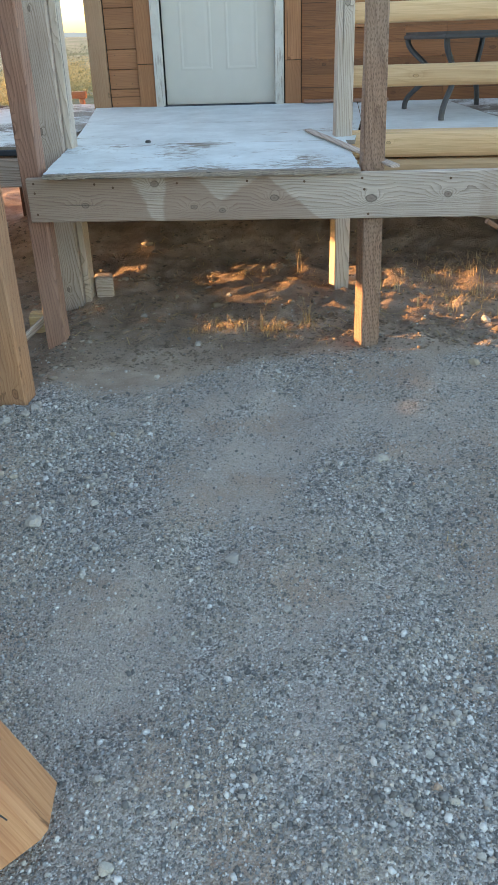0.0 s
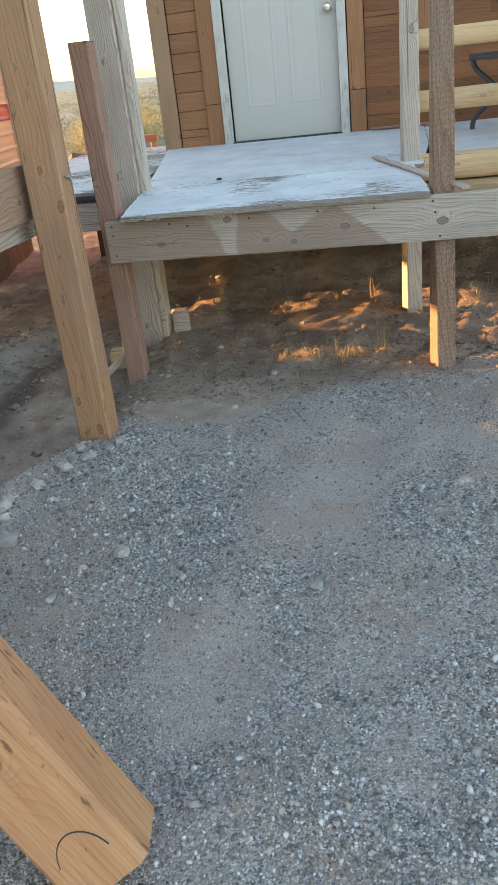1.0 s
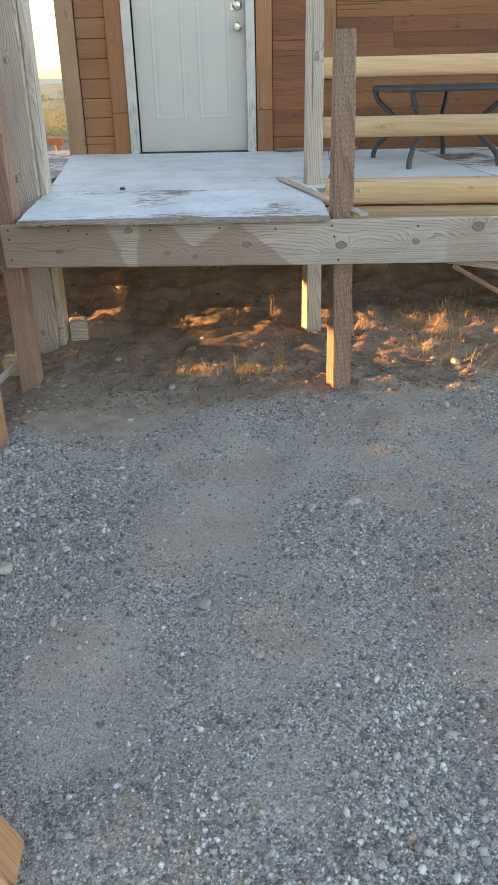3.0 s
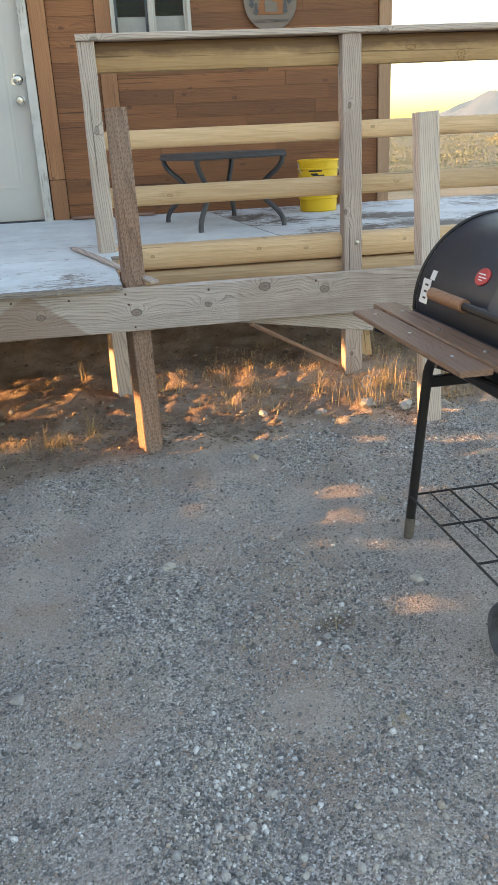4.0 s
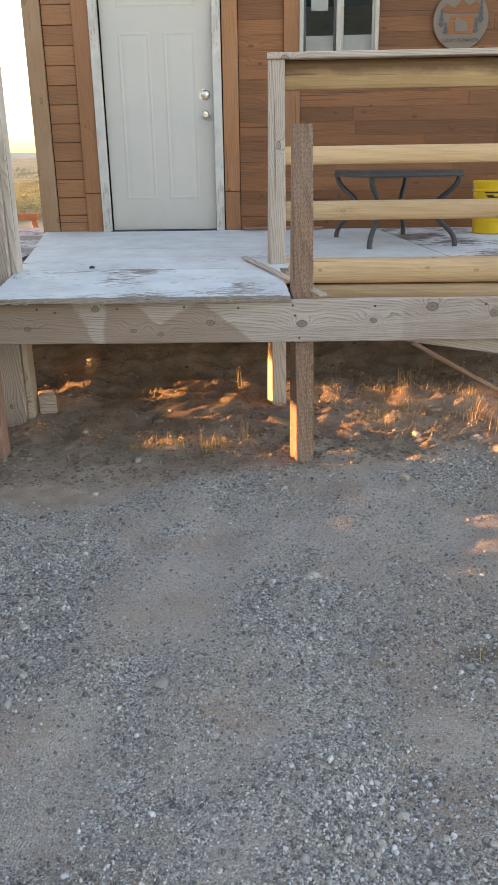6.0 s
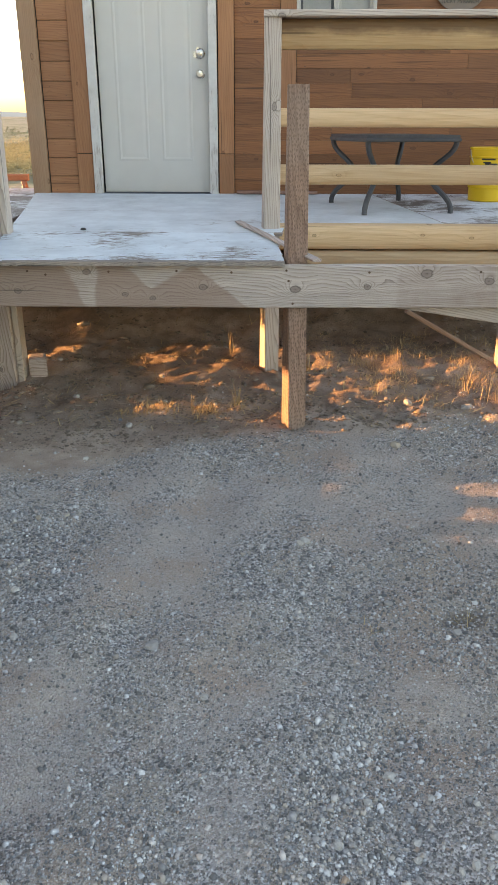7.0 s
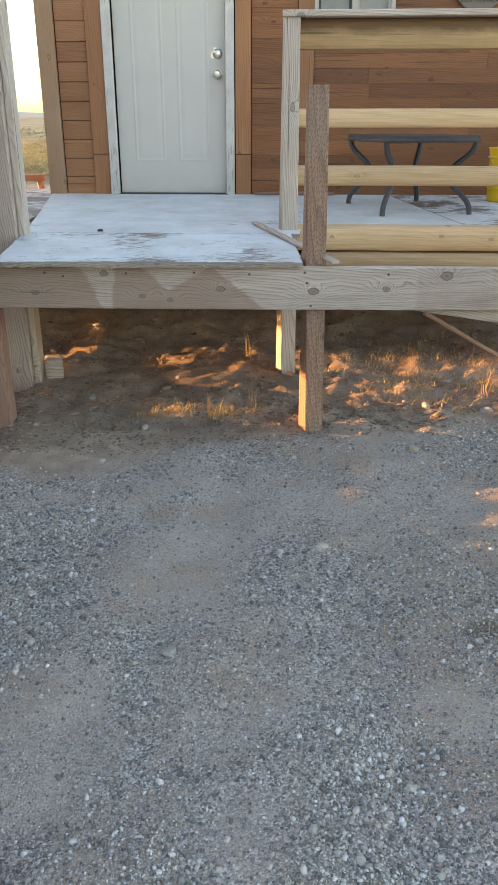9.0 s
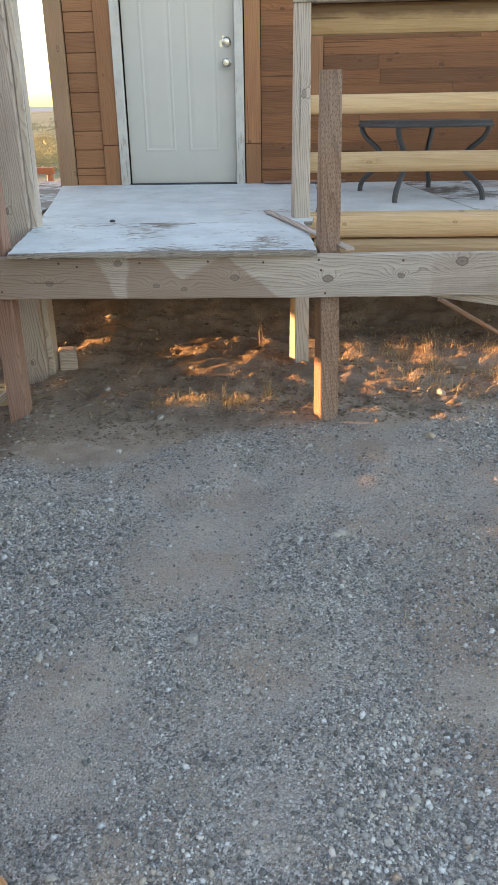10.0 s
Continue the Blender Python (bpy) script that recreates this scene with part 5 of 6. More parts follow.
    part("lid_rim", tube_bm([M @ p for p in rim], 0.006, 8), BLACK_TUBE, lid, "rolled black edge", smooth=True)
    gauge = part("thermometer", lathe_bm([(0.040, 0), (0.044, 0.006), (0.044, 0.018), (0.039, 0.020)], 28), BLACK_TUBE, lid, "round black-rimmed gauge", on_lid(0.28, 63), smooth=True)
    part("dial", lathe_bm([(0.037, 0.0195), (0.037, 0.0215), (0.03, 0.022)], 24), SILVER, gauge, "silver dial", on_lid(0.28, 63))
    chips = random.Random(31)
    for k in range(14):
        part("paint_chip", lathe_bm([(0.0022, 0), (0.002, 0.0006)], 5), LABEL_WHITE, lid, "", on_lid(0.06 + 0.048 * k + chips.uniform(-0.018, 0.018), -3.5 + chips.uniform(-0.6, 0.6), 0.0))
    part("badge_plate", box_bm(0.20, 0.12, 0.002, 0), IRON, lid, "grey scorched patch", on_lid(0.50, 25, 0.0))
    hm = on_lid(0.12, 14, 0.055)
    part("handle", tube_bm([hm @ Vector((0.045, 0, 0)), hm @ Vector((0.09, 0, 0)), hm @ Vector((0.15, 0, 0)), hm @ Vector((0.21, 0, 0)), hm @ Vector((0.25, 0, 0))], 0.0185, 14), HANDLE_WOOD, lid, "turned wooden handle", smooth=True)
    part("handle", tube_bm([hm @ Vector((0.25, 0, 0)), hm @ Vector((0.58, 0, 0))], 0.012, 10), BLACK_TUBE, lid, "black handle rod")
    for x in (0.275, 0.56):
        part("handle_bracket", box_bm(0.03, 0.012, 0.06, 0.002, x, 0, -0.028), BLACK, lid, "", hm)
    # wooden front shelf
    zz = 0.80
    for k, (ya, yb, xa, xb) in enumerate(((-0.175, -0.088, -0.10, 0.66), (-0.082, 0.0, -0.16, 0.68))):
        SEED[0] += 1
        p0, p1 = M @ Vector((xa, (ya + yb) / 2, zz + 0.003 * k)), M @ Vector((xb, (ya + yb) / 2, zz + 0.003 * k))
        slat = plank("shelf_slat", p0, p1, 0.016, yb - ya, SHELF_WOOD, g, "brown wooden shelf slat", bev=0.003)
        for x in (0.03, 0.3, 0.57):
            part("screw", lathe_bm([(0.006, 0), (0.006, 0.002), (0.003, 0.004)], 8), CHROME, slat, "", M @ Matrix.Translation((x - 0.04, (ya + yb) / 2, zz + 0.003 * k + 0.008)))
    for x in (0.08, 0.52):
        part("shelf_bracket", tube_bm([M @ Vector((x, -0.17, zz - 0.014)), M @ Vector((x, 0.04, 0.70))], 0.007, 6), BLACK_TUBE, g)
    part("ash_lip", box_bm(x1 - x0 - 0.1, 0.02, 0.03, 0.002, 0.37, 0.005, 0.70), BLACK, g, "", M)


grill()


# ---- travel trailer ----
def trailer():
    B = Vector((-3.30, 7.10, 0.0))
    A = Vector((-2.80, 4.80, 0.0))
    u = (A - B).normalized()
    Lr = 7.4
    n = Vector((-u.y, u.x, 0))
    if n.x < 0:
        n = -n
    M = Matrix((u, n, Vector((0, 0, 1)))).transposed().to_4x4()
    M.translation = B
    # local: x from the far end towards the yard, y out of the visible side, z up
    t = thing("travel_trailer", B.x - 1.2, B.y - 3.0, -0.1, "old cream travel trailer with red and orange stripes", "trailer")
    ZB, ZT = 0.60, 2.75
    part("body", box_bm(Lr, 2.0, ZT - ZB, 0.05, Lr / 2 - 0.12, -1.015, (ZB + ZT) / 2, seg=2), CREAM, t, "", M)

    def siding(xa, xb):
        bm = bmesh.new()
        rows = []
        z = ZB + 0.03
        cols = []
        while z < ZT - 0.12:
            k = (z - 0.905) / 0.1245
            f = k - math.floor(k)
            y = 0.004 + 0.007 * (smooth(0.0, 0.12, f) - smooth(0.2, 0.32, f)) + 0.0012 * math.sin(f * 4 * math.pi)
            rows.append((bm.verts.new((xa, y, z)), bm.verts.new((xb, y, z))))
            cols.append(z)
            z += 0.0105
        for (p, q), zz in zip(zip(rows, rows[1:]), cols):
            f = bm.faces.new((p[0], q[0], q[1], p[1]))
            f.material_index = 1 if 1.15 < zz < 1.175 or 1.262 < zz < 1.29 else 2 if 1.175 <= zz <= 1.262 else 3 if 1.29 <= zz < 1.36 else 0
        bmesh.ops.recalc_face_normals(bm, faces=bm.faces[:])
        ob = part("side_panel", bm, CREAM, t, "corrugated striped siding", M)
        for m in (RED_RV, RED_RV if xa < 1.0 else ORANGE_RV, ORANGE_RV if xa > 1.0 else CREAM):
            ob.data.materials.append(m)
        return ob

    siding(-0.1, 1.07)
    siding(1.93, Lr - 0.2)
    part("corner_trim", box_bm(0.075, 0.05, ZT - ZB, 0.012, -0.115, 0.004, (ZB + ZT) / 2, seg=2), VINYL, t, "pale corner moulding", M)
    d = part("door", box_bm(0.74, 0.03, 1.75, 0.02, 1.48, 0.006, 0.62 + 0.875), TAN_RV, t, "tan entrance door", M)
    for x in (1.095, 1.135):
        part("door_trim", box_bm(0.02, 0.03, 1.85, 0.004, x, 0.014, 1.5), CREAM, d, "", M)
    part("door_band", box_bm(0.6, 0.004, 0.085, 0, 1.47, 0.023, 1.165), RED_RV, d, "dull red band", M)
    part("door_band", box_bm(0.6, 0.004, 0.13, 0, 1.47, 0.023, 1.28), ORANGE_RV, d, "faded orange band", M)
    part("door_window", box_bm(0.40, 0.02, 0.5, 0.01, 1.52, 0.022, 2.12), BROWN_RV, d, "brown-framed door window", M)
    pane = part("pane", box_bm(0.32, 0.006, 0.42, 0, 1.52, 0.034, 2.12), GLASS, d, "", M)
    part("knob", lathe_bm([(0.012, 0), (0.012, 0.05), (0.026, 0.06), (0.024, 0.078)], 12), CHROME, d, "door knob", M @ Matrix.Translation((1.66, 0.02, 1.70)) @ Matrix.Rotation(radians(-90), 4, "X"))
    part("hinge_strip", box_bm(0.035, 0.03, 1.8, 0.004, 1.885, 0.016, 1.5), BLACK, d, "black door seal", M)
    grab = bent([(1.80, 0.02, 2.15), (1.80, 0.07, 2.1), (1.80, 0.08, 1.80), (1.84, 0.02, 1.62)], 0.04)
    part("grab_bar", tube_bm([M @ Vector(p) for p in grab], 0.009, 8), CHROME, t, "bent grab bar")
    w = part("window", box_bm(0.92, 0.03, 0.62, 0.015, 0.54, 0.022, 1.93), BROWN_RV, t, "brown-framed side window", M)
    for x in (0.33, 0.76):
        part("pane", box_bm(0.37, 0.008, 0.52, 0, x, 0.037, 1.93), GLASS, w, "", M)
        part("blind", box_bm(0.37, 0.004, 0.52, 0, x, 0.0385 - 0.008, 1.93), PAPER, w, "", M)
    pl = part("number_plaque", box_bm(0.2, 0.012, 0.085, 0.006, 2.03, 0.03, 1.535), BLACK, t, "dark plaque with pale bars", M)
    for x in (1.99, 2.05):
        part("plaque_bar", box_bm(0.022, 0.003, 0.05, 0, x, 0.0375, 1.535), LABEL_WHITE, pl, "", M)
    part("hatch", box_bm(0.42, 0.02, 0.42, 0.012, 2.42, 0.02, 0.86), ALU, t, "pale service hatch", M)
    # plank skirting added to mask the low sun, with gaps, and wheels
    r = random.Random(9)
    x = 0.0
    while x < 1.4:
        wd = r.uniform(0.10, 0.17)
        plank("skirt_plank", M @ Vector((x + wd / 2, -0.03, -0.4)), M @ Vector((x + wd / 2, -0.03, ZB + 0.01)), wd, 0.02, SKIRT_SHADE, t, up=u, cuts=2)
        x += wd + 0.002
    # Unseen far-side planks; their heights set where sun passes under the trailer.
    k, x = 0, -0.1
    while x < 3.4:
        wd = 0.12
        top = 0.225 if 0.86 < x < 1.04 else 0.285 if 1.78 < x < 2.08 else 0.12 if 2.5 < x < 2.6 else 0.325 + 0.015 * ((k * 5) % 3 - 1)
        plank("skirt_plank", M @ Vector((x + wd / 2, -1.98, -0.4)), M @ Vector((x + wd / 2, -1.98, top)), wd, 0.02, SKIRT_SHADE, t, up=u, cuts=2)
        x += wd + 0.002
        k += 1
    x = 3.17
    # Slots added in the planks so sun patches land beside the grill.
    sun_slots = {2: (0.240, 0.262), 4: (0.230,), 6: (0.240,), 7: (0.238,), 9: (0.238,)}
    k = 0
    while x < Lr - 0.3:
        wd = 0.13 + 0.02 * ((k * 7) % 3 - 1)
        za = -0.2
        for gz in sun_slots.get(k, ()) + (None,):
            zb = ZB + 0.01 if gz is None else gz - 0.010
            plank("skirt_plank", M @ Vector((x + wd / 2, -0.03, za)), M @ Vector((x + wd / 2, -0.03, zb)), wd, 0.02, SKIRT_SHADE, t, up=u, cuts=2)
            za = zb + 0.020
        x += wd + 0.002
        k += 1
    for x, y in ((5.9, -0.2), (5.9, -1.8), (5.2, -0.2), (5.2, -1.8)):
        wm = M @ Matrix.Translation((x, y, 0.2)) @ Matrix.Rotation(radians(90), 4, "X")
        wh = part("wheel", lathe_bm([(0.2, -0.09), (0.30, -0.1), (0.33, -0.06), (0.33, 0.06), (0.30, 0.1), (0.2, 0.09)], 28), RUBBER, t, "", wm, smooth=True)
        part("rim", lathe_bm([(0.2, -0.092), (0.19, -0.07), (0.05, -0.05), (0.04, -0.09)], 20), ALU, wh, "", wm)
    for x, y in ((0.5, -0.3), (0.5, -1.9), (2.9, -1.9)):
        part("jack_stand", box_bm(0.06, 0.06, 0.7, 0.004, x, y, 0.16), RUST, t, "", M)


trailer()


# ---- scattered stones, grass and scrub ----
def ico():
    bm = bmesh.new()
    bmesh.ops.create_icosphere(bm, subdivisions=1, radius=1.0)
    v = np.array([p.co[:] for p in bm.verts])
    f = np.array([[q.index for q in p.verts] for p in bm.faces])
    bm.free()
    return v, f


def mesh_np(name, co, faces):
    me = bpy.data.meshes.new(name)
    k = faces.shape[1]
    me.vertices.add(len(co))
    me.vertices.foreach_set("co", np.asarray(co, dtype=np.float32).ravel())
    me.loops.add(faces.size)
    me.loops.foreach_set("vertex_index", faces.astype(np.int32).ravel())
    me.polygons.add(len(faces))
    me.polygons.foreach_set("loop_start", np.arange(0, faces.size, k, dtype=np.int32))
    me.polygons.foreach_set("loop_total", np.full(len(faces), k, dtype=np.int32))
    me.update(calc_edges=True)
    return me


def pebble_shapes():
    """Two angular half-sunk pebbles: a five-sided cone for grit, a cut block for stones."""
    ang = np.arange(5) * 2 * math.pi / 5
    low = np.stack([np.cos(ang), np.sin(ang), np.full(5, -0.35)], 1)
    top = np.stack([0.78 * np.cos(ang + 0.5), 0.78 * np.sin(ang + 0.5), np.full(5, 0.5)], 1)
    ring = [(k, (k + 1) % 5) for k in range(5)]
    grit = np.vstack([low, [(0.1, 0.05, 0.75)]]), np.array([(a, b, 5) for a, b in ring])
    block = np.vstack([low, top, [(0.05, 0.0, 0.72)]]), np.array([(a, b, b + 5) for a, b in ring] + [(a, b + 5, a + 5) for a, b in ring] + [(a + 5, b + 5, 10) for a, b in ring])
    return grit, block


def gravel(count):
    rs = np.random.RandomState(3)
    xs, ys, sizes = [], [], []
    made = 0
    while made < count:
        n = 200000
        y = 0.45 + 3.5 * rs.rand(n) ** 1.12
        x = rs.uniform(-1.75, 2.7, n)
        g, p = read_field("gravel", x, y), read_field("patch", x, y)
        dense = np.clip((p + 0.6) / 1.2, 0, 1)
        keep = g * (0.3 + 0.7 * dense) + 0.02
        keep *= 1 - 0.5 * np.exp(-(((x - 0.88) * 0.9 + (y - 1.80) * 0.45) / 0.11) ** 2 - (((y - 1.80) * 0.9 - (x - 0.88) * 0.45) / 0.045) ** 2)
        keep *= np.where(np.abs(x - 0.35) > 0.62 + 0.5 * y, 0.1, 1.0)
        ok = rs.rand(n) < keep
        x, y, dense = x[ok], y[ok], dense[ok]
        r = 0.0017 * np.exp(0.48 * rs.randn(len(x))) * (0.75 + 0.5 * dense) * (1 + 0.12 * np.clip((y - 1.2) / 1.2, 0, 1))
        r *= np.where(rs.rand(len(x)) < 0.025 + 0.03 * dense, 2.0, 1.0)
        xs.append(x)
        ys.append(y)
        sizes.append(np.clip(r, 0.0010, 0.0115))
        made += len(x)
    x, y, r = np.concatenate(xs)[:count], np.concatenate(ys)[:count], np.concatenate(sizes)[:count]
    z = read_field("z", x, y)
    cos, fcs, start = [], [], 0
    for (v, f), pick in zip(pebble_shapes(), (r < 0.0023, r >= 0.0023)):
        m = int(pick.sum())
        s = r[pick][:, None] * np.stack([np.ones(m), rs.uniform(0.6, 1.0, m), rs.uniform(0.55, 1.0, m)], 1)
        q = v[None] * (1 + 0.2 * rs.randn(m, len(v), 1)) * s[:, None, :]
        a = rs.uniform(0, 2 * math.pi, m)
        c, sn = np.cos(a)[:, None], np.sin(a)[:, None]
        q = np.stack([q[..., 0] * c - q[..., 1] * sn, q[..., 0] * sn + q[..., 1] * c, q[..., 2]], -1)
        q += np.stack([x[pick], y[pick], z[pick] + s[:, 2] * 0.25], 1)[:, None, :]
        cos.append(q.reshape(-1, 3))
        fcs.append((f[None] + (start + np.arange(m) * len(v))[:, None, None]).reshape(-1, 3))
        start += m * len(v)
    ob = link("gravel", mesh_np("gravel", np.concatenate(cos), np.concatenate(fcs)), GRAVEL, None, Matrix())
    return tagged(ob, "loose grey and tan gravel strewn over the yard", "gravel", kind="stuff")


gravel(310000)


def stones():
    r = random.Random(12)
    bases = []
    for k in range(6):
        bm = bmesh.new()
        bmesh.ops.create_icosphere(bm, subdivisions=2, radius=1.0)
        for p in bm.verts:
            p.co *= 1 + 0.45 * noise.noise(p.co * 1.5 + Vector((k * 5, 0, 0)))
            p.co.z *= 0.62
        me = bpy.data.meshes.new("stone")
        bm.to_mesh(me)
        bm.free()
        bases.append(me)
    spots = [(-0.012, 1.62, 0.021), (0.58, 1.2, 0.014), (0.425, 2.2, 0.02), (-0.19, 0.89, 0.012), (-0.63, 1.765, 0.026), (0.41, 2.19, 0.016), (1.55, 3.62, 0.045), (1.30, 3.64, 0.035), (1.0, 3.66, 0.03), (0.86, 3.1, 0.028), (1.75, 3.6, 0.05), (-0.98, 2.43, 0.03), (-0.92, 2.50, 0.022), (-1.05, 2.33, 0.035), (-1.10, 2.20, 0.028), (-1.16, 2.05, 0.035), (-1.14, 1.86, 0.04), (-1.05, 1.84, 0.045), (-1.22, 1.95, 0.03), (-2.15, 3.75, 0.05), (-1.0, 2.1, 0.02)]
    for i in range(90):
        y = 0.7 + 2.6 * r.random() ** 1.4
        x = r.uniform(-0.9, 1.6)
        spots.append((x, y, min(0.014, 0.0058 * math.exp(0.4 * r.gauss(0, 1)))))
    for i in range(45):
        spots.append((r.uniform(0.38, 0.95), r.uniform(0.75, 1.2), r.uniform(0.005, 0.012)))
    for i in range(30):
        spots.append((r.uniform(-0.95, -0.35), r.uniform(1.5, 2.5), r.uniform(0.006, 0.015)))
    for i in range(22):
        y = r.uniform(1.5, 2.6)
        spots.append((bank_line(y) + r.uniform(-0.03, 0.16), y, r.uniform(0.012, 0.03)))
    for i in range(24):
        spots.append((r.uniform(1.0, 2.2), r.uniform(1.6, 2.9), r.uniform(0.01, 0.022)))
    for i in range(12):
        spots.append((r.uniform(-1.0, 2.4), r.uniform(3.2, 5.2), r.uniform(0.008, 0.022)))
    for i, (x, y, s) in enumerate(spots):
        m = Matrix.Translation((x, y, ground_z(x, y) + s * 0.28)) @ Matrix.Rotation(r.uniform(0, 6.28), 4, "Z") @ Matrix.Rotation(r.uniform(-0.3, 0.3), 4, "X") @ Matrix.Diagonal((s, s * r.uniform(0.65, 1), s * r.uniform(0.8, 1.1), 1))
        ob = link("stone", bases[i % 6], ROCK, None, m)
        tagged(ob, "pale grey stone lying on the ground" if s < 0.028 else "large pale rock half sunk in the ground", "stone", "stones")


stones()


def clods(count, lo, hi, wanted, mat, label, grain=0.005):
    """Crumbs of dry earth between the plan corners lo and hi."""
    rs = np.random.RandomState(8)
    v, f = ico()
    cos, fcs, n = [], [], 0
    while n < count * len(v):
        x, y = rs.uniform(lo[0], hi[0]), rs.uniform(lo[1], hi[1])
        if gravel_amount(x, y) > 0.35 or not wanted(x, y):
            continue
        if noise.noise(Vector((x * 2.4, y * 2.4, 9))) + 0.5 * rs.rand() < 0.1:
            continue
        size = min(0.04, grain * math.exp(0.6 * rs.randn()))
        q = v * (1 + 0.3 * rs.randn(len(v), 1)) * size * np.array([1, 0.8, 0.45 if grain < 0.01 else 0.28])
        cos.append(q + (x, y, ground_z(x, y) + size * 0.05))
        fcs.append(f + n)
        n += len(v)
    ob = link("earth_clods", mesh_np("earth_clods", np.concatenate(cos), np.concatenate(fcs)), mat, None, Matrix())
    tagged(ob, label, "soil", kind="stuff")


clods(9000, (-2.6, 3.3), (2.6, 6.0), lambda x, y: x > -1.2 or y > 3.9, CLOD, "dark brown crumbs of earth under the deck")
clods(3000, (-2.7, 1.3), (-0.9, 4.4), lambda x, y: x < bank_line(min(y, 3.0)) + 0.02, DRY_CLOD, "pale dry crumbs of earth on the bank")

clods(420, (-2.7, 2.6), (-1.75, 4.4), lambda x, y: dryness(x, y) > 0.7, DRY_CLOD, "pale lumps of dry crust beyond the bank", 0.014)
clods(6000, (-1.2, 3.0), (2.2, 3.75), lambda x, y: True, CLOD, "small brown crumbs of earth before the deck", 0.0035)


def blades(name, spots, label, mat, kind="stuff"):
    """Thin dry blades: (x, y, height, lean, azimuth)."""
    co, fc = [], []
    for x, y, h, lean, az in spots:
        z = ground_z(x, y) - 0.005
        w = 0.0011 + 0.0010 * ((x * 931) % 1)
        dx, dy = math.cos(az), math.sin(az)
        n = len(co)
        for u in (0, 0.5, 1.0):
            off = lean * h * u * u
            ww = w * (1 - 0.8 * u)
            px, py, pz = x + dx * off, y + dy * off, z + h * u * (1 - 0.25 * lean * u)
            co.append((px - dy * ww, py + dx * ww, pz))
            co.append((px + dy * ww, py - dx * ww, pz))
        fc += [(n, n + 1, n + 3, n + 2), (n + 2, n + 3, n + 5, n + 4)]
    ob = link(name, mesh_np(name, np.array(co), np.array(fc)), mat, None, Matrix())
    return tagged(ob, label, "grass", kind=kind)


def dry_grass():
    r = random.Random(21)
    spots = []

    def tuft(x, y, n, spread_r, h, lean=0.8):
        for i in range(n):
            a, d = r.uniform(0, 6.28), spread_r * r.random() ** 0.7
            spots.append((x + d * math.cos(a), y + d * math.sin(a), h * r.uniform(0.4, 1.1), lean * r.uniform(0.1, 1.3), r.uniform(0, 6.28)))

    for i in range(75):
        tuft(r.uniform(0.75, 2.6), r.uniform(3.68, 4.25), 26, 0.12, r.uniform(0.03, 0.09), 1.6)
    for i in range(45):
        tuft(r.uniform(0.45, 2.6), r.uniform(4.2, 5.0), 30, 0.10, r.uniform(0.03, 0.10), 1.3)
    for i in range(16):
        tuft(1.65 + r.gauss(0, 0.25), 3.82 + r.gauss(0, 0.09), 11, 0.09, r.uniform(0.14, 0.27), 0.6)
    for i in range(10):
        tuft(r.uniform(0.5, 2.4), r.uniform(3.7, 4.6), 5, 0.05, r.uniform(0.12, 0.22), 0.6)
    for i in range(14):
        tuft(r.uniform(-0.45, 0.15), 3.53 + r.gauss(0, 0.04), 26, 0.05, r.uniform(0.03, 0.09), 1.2)
    for i in range(14):
        tuft(r.uniform(-1.3, 0.2), 4.55 + r.gauss(0, 0.07), 20, 0.08, r.uniform(0.02, 0.05), 1.5)
    tuft(0.12, 3.62, 16, 0.02, 0.17, 0.6)
    tuft(-0.10, 3.57, 8, 0.008, 0.18, 0.2)
    tuft(0.05, 4.6, 10, 0.02, 0.15, 0.5)
    tuft(0.88, 1.80, 12, 0.06, 0.045, 1.5)
    tuft(0.95, 1.35, 7, 0.05, 0.05, 1.4)
    tuft(0.60, 1.75, 5, 0.05, 0.05, 1.4)
    blades("dry_grass", spots, "sunlit dry straw grass and weeds on the soil", STRAW)
    litter = [(r.uniform(-1.2, 2.4), r.uniform(3.3, 5.2), r.uniform(0.02, 0.09), 6.0, r.uniform(0, 6.28)) for i in range(900)]
    co, fc = [], []
    for x, y, h, _, az in litter:
        n = len(co)
        dx, dy, z = math.cos(az) * h, math.sin(az) * h, ground_z(x, y) + 0.008
        nx_, ny_ = -dy / h * 0.0018, dx / h * 0.0018
        z2 = ground_z(x + dx, y + dy) + 0.008
        co += [(x - nx_, y - ny_, z), (x + nx_, y + ny_, z), (x + dx + nx_, y + dy + ny_, z2), (x + dx - nx_, y + dy - ny_, z2)]
        fc.append((n, n + 1, n + 2, n + 3))
    tagged(link("straw_litter", mesh_np("straw_litter", np.array(co), np.array(fc)), STRAW, None, Matrix()), "loose straw and twigs scattered on soil", "straw", kind="stuff")


dry_grass()


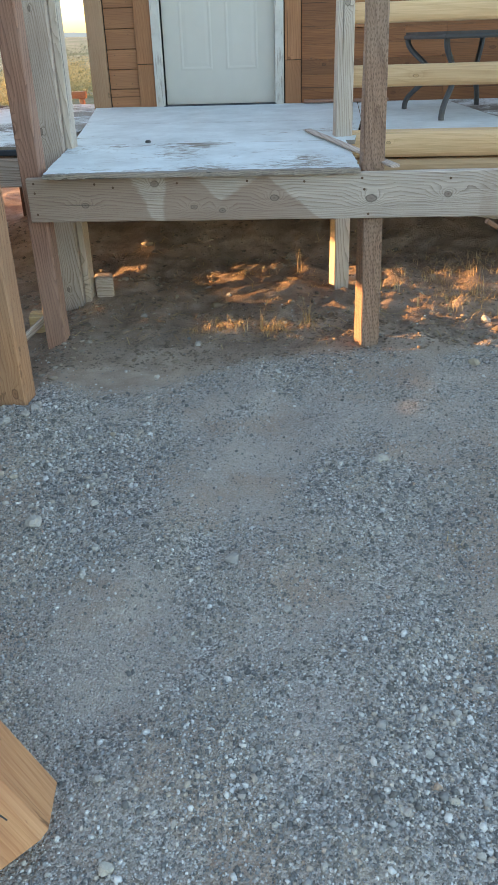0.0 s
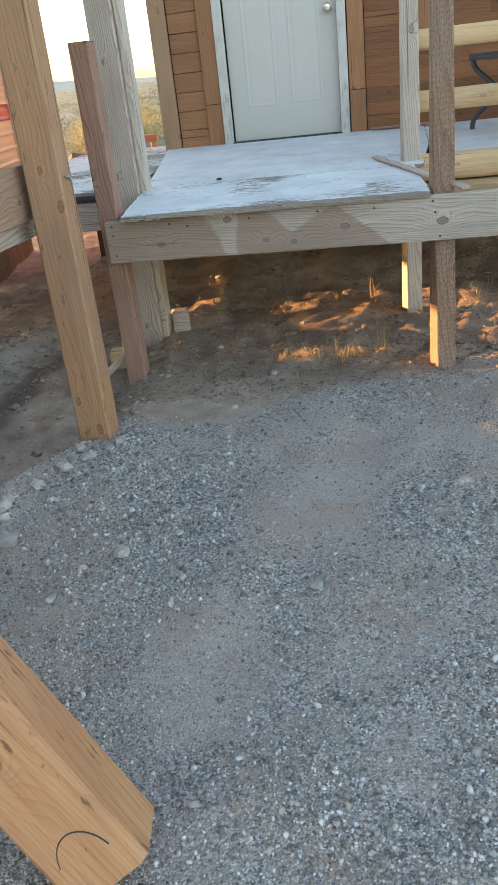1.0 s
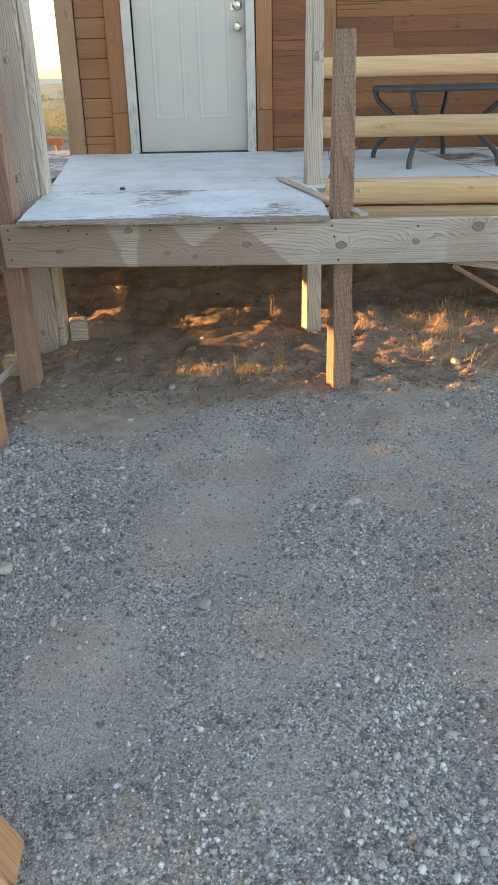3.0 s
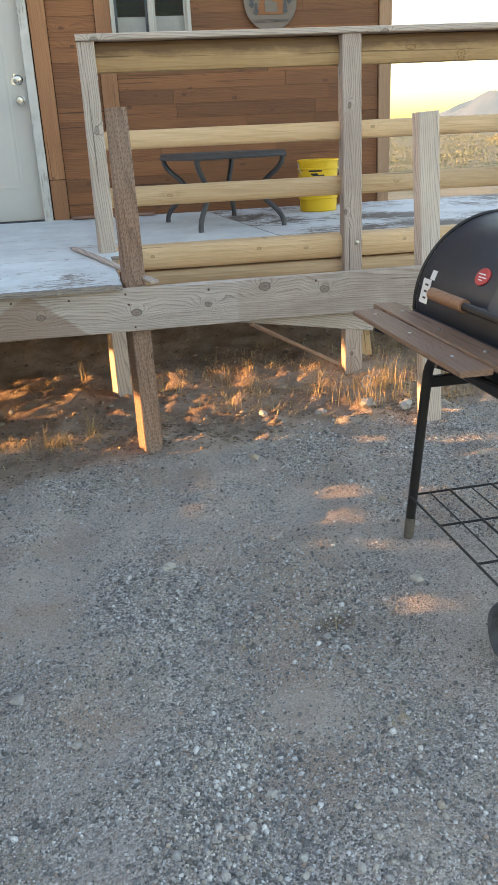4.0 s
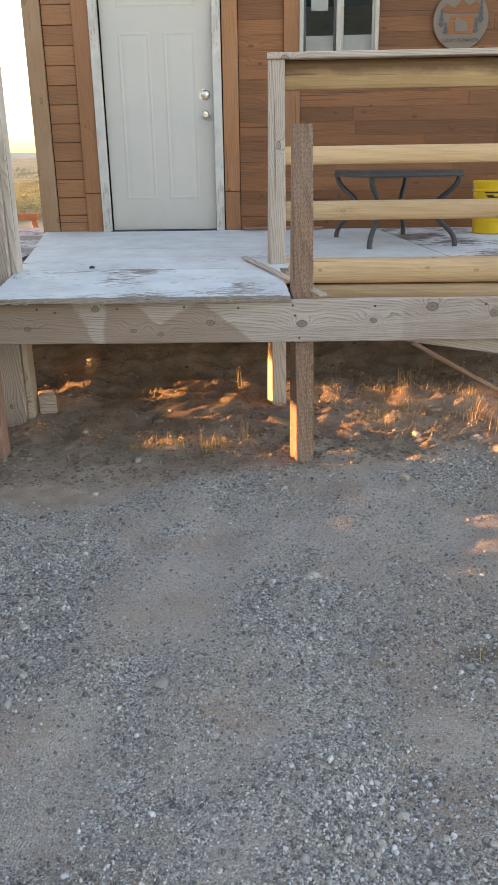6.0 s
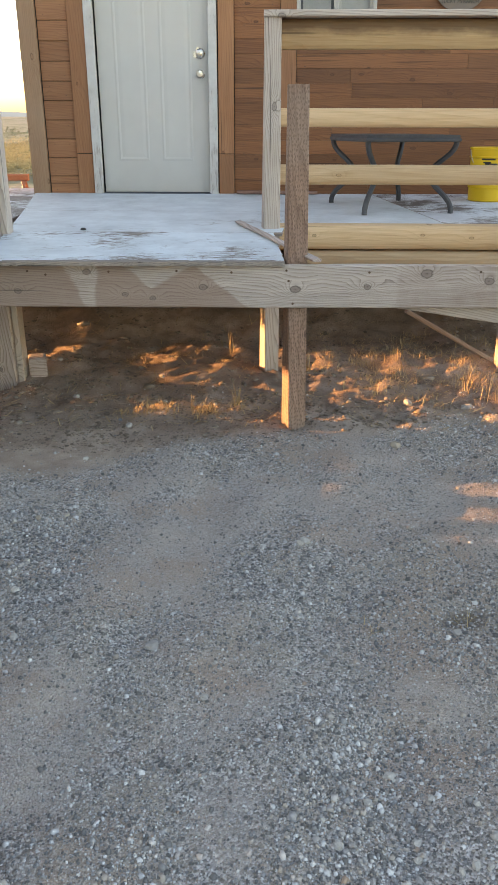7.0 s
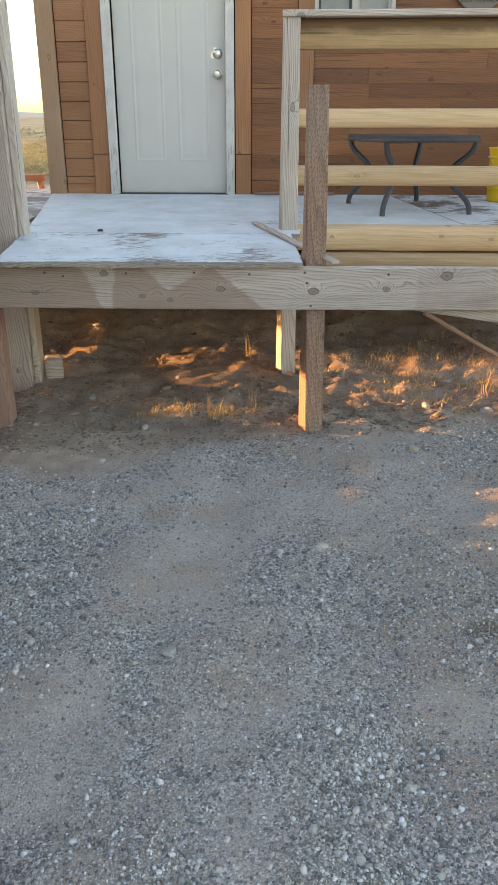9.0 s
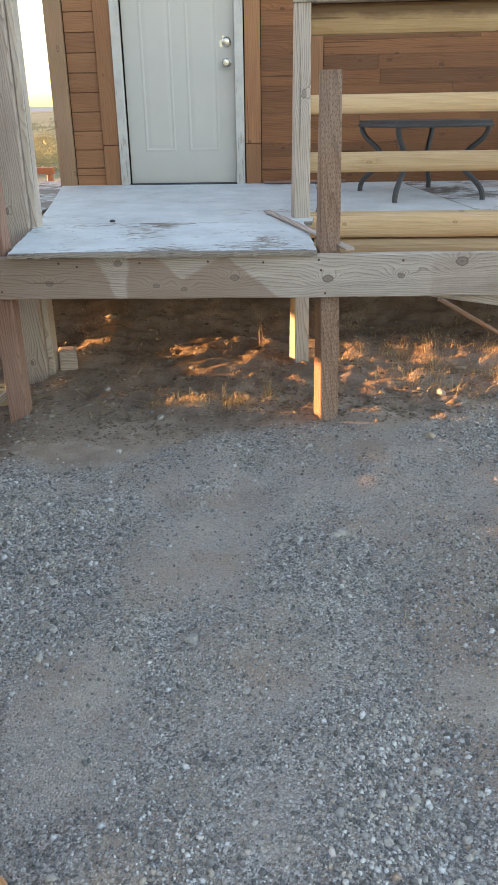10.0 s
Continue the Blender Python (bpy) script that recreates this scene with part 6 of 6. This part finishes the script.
def bush_cloud(name, places, mat, label, leaves, seed, leaf):
    """Scrub of many small leaf blades in uneven clumps."""
    rs = np.random.RandomState(seed)
    co, n = [], 0
    for x, y, rad, h in places:
        z0 = ground_z(x, y)
        k = int(leaves)
        lobes = rs.randn(6, 3) * (rad * 0.45, rad * 0.45, h * 0.18)
        for i in range(k):
            c = lobes[rs.randint(6)] + rs.randn(3).clip(-1.8, 1.8) * (rad * 0.28, rad * 0.28, h * 0.18)
            s = rad * leaf * rs.uniform(0.5, 1.3)
            p = np.array((x, y, z0 + max(0.02, h * 0.45 + c[2]))) + (c[0], c[1], 0)
            d1, d2 = rs.randn(3), rs.randn(3)
            d1 /= np.linalg.norm(d1)
            d2 /= np.linalg.norm(d2)
            co.append([p - d1 * s, p + d1 * s * 0.4 + d2 * s * 0.5, p + d1 * s, p - d2 * s * 0.5])
    co = np.array(co).reshape(-1, 3)
    f = np.arange(len(co)).reshape(-1, 4)
    ob = link(name, mesh_np(name, co, f), mat, None, Matrix())
    return tagged(ob, label, "scrub", kind="stuff")


def scrubland():
    r = random.Random(5)
    near, gold = [], []
    for i in range(420):
        d = 32 + 120 * r.random() ** 1.4
        a = radians(r.uniform(-42, -8) if i % 2 else r.uniform(12, 36))
        near.append((d * math.sin(a), d * math.cos(a), r.uniform(0.35, 0.9) * (1 + d / 90), r.uniform(0.3, 0.9) * (1 + d / 120)))
    for i in range(30):
        d = 26 + 16 * r.random()
        a = radians(r.uniform(-21, -16))
        gold.append((d * math.sin(a), d * math.cos(a), r.uniform(0.7, 1.3), r.uniform(0.6, 1.05)))
    for i in range(1):
        d = 60 + 45 * r.random()
        a = radians(r.uniform(22, 33))
        gold.append((d * math.sin(a), d * math.cos(a), r.uniform(0.8, 1.5), r.uniform(0.6, 1.3)))
    bush_cloud("desert_scrub", near, SCRUB_LEAF, "olive and tan desert scrub on the plain", 190, 3, 0.05)
    bush_cloud("golden_brush", gold, GOLD_LEAF, "golden leafy brush behind the cabin", 2200, 4, 0.03)


scrubland()


def mountains():
    bm = bmesh.new()
    R = 3400.0
    cols = []
    n = 260
    for i in range(n + 1):
        a = radians(-60 + 120 * i / n)
        deg = math.degrees(a)
        peak = 126 * math.exp(-abs((deg - 25.3) / 3.6) ** 1.35) + 60 * math.exp(-((deg - 32.5) / 4.0) ** 2) + 34 * math.exp(-((deg + 25) / 6) ** 2) + 14
        h = peak * (1 + 0.14 * noise.noise(Vector((deg * 0.55, 0, 2))) + 0.10 * noise.noise(Vector((deg * 1.9, 3, 2))) + 0.04 * noise.noise(Vector((deg * 5.0, 3, 8))))
        col = []
        for k in range(7):
            u = k / 6
            rr = R + 320 * u + 90 * noise.noise(Vector((deg * 0.8, u * 4, 5)))
            col.append(bm.verts.new((rr * math.sin(a), rr * math.cos(a), -30 + (h + 30 + (25 if x_left(deg) else 8)) * u ** 0.9)))
        cols.append(col)
    for p, q in zip(cols, cols[1:]):
        for k in range(6):
            bm.faces.new((p[k], q[k], q[k + 1], p[k + 1]))
    bmesh.ops.recalc_face_normals(bm, faces=bm.faces[:])
    tagged(part("backdrop", bm, HAZE, None, "", None, True), "hazy desert mountains on the horizon", "mountains", kind="structure")


def x_left(deg):
    return deg < 0


mountains()


# tarp-covered pile and sawhorse behind the left deck
def yard_things():
    bm = bmesh.new()
    bmesh.ops.create_icosphere(bm, subdivisions=3, radius=1.0)
    for v in bm.verts:
        v.co *= 1 + 0.22 * noise.noise(v.co * 1.7)
        v.co = Vector((v.co.x * 0.55, v.co.y * 0.5, max(-0.2, v.co.z) * 0.62))
    tagged(part("dirt_pile", bm, TARP, None, "", Matrix.Translation((-3.45, 9.2, ground_z(-3.45, 9.2) + 0.1))), "dark brown covered pile beyond the deck", "pile")
    s = thing("sawhorse", -2.52, 9.1, ground_z(-2.5, 9.1), "small brown wooden sawhorse", "sawhorse")
    z0, zt = ground_z(-2.5, 9.1), 0.77
    plank("top_bar", (-2.95, 9.1, zt), (-2.5, 9.1, zt), 0.07, 0.06, SHELF_WOOD, s)
    for x in (-2.9, -2.56):
        for dy in (-0.2, 0.2):
            plank("leg", (x, 9.1, zt - 0.02), (x + 0.11, 9.1 + dy, z0 - 0.02), 0.05, 0.03, SHELF_WOOD, s, up=(1, 0, 0.1))
    post("gate_post", 5.3, 9.5, -0.4, 0.9, 0.09, 0.09, GREY_PALE, None, "grey post standing beyond the porch", category="post")


yard_things()
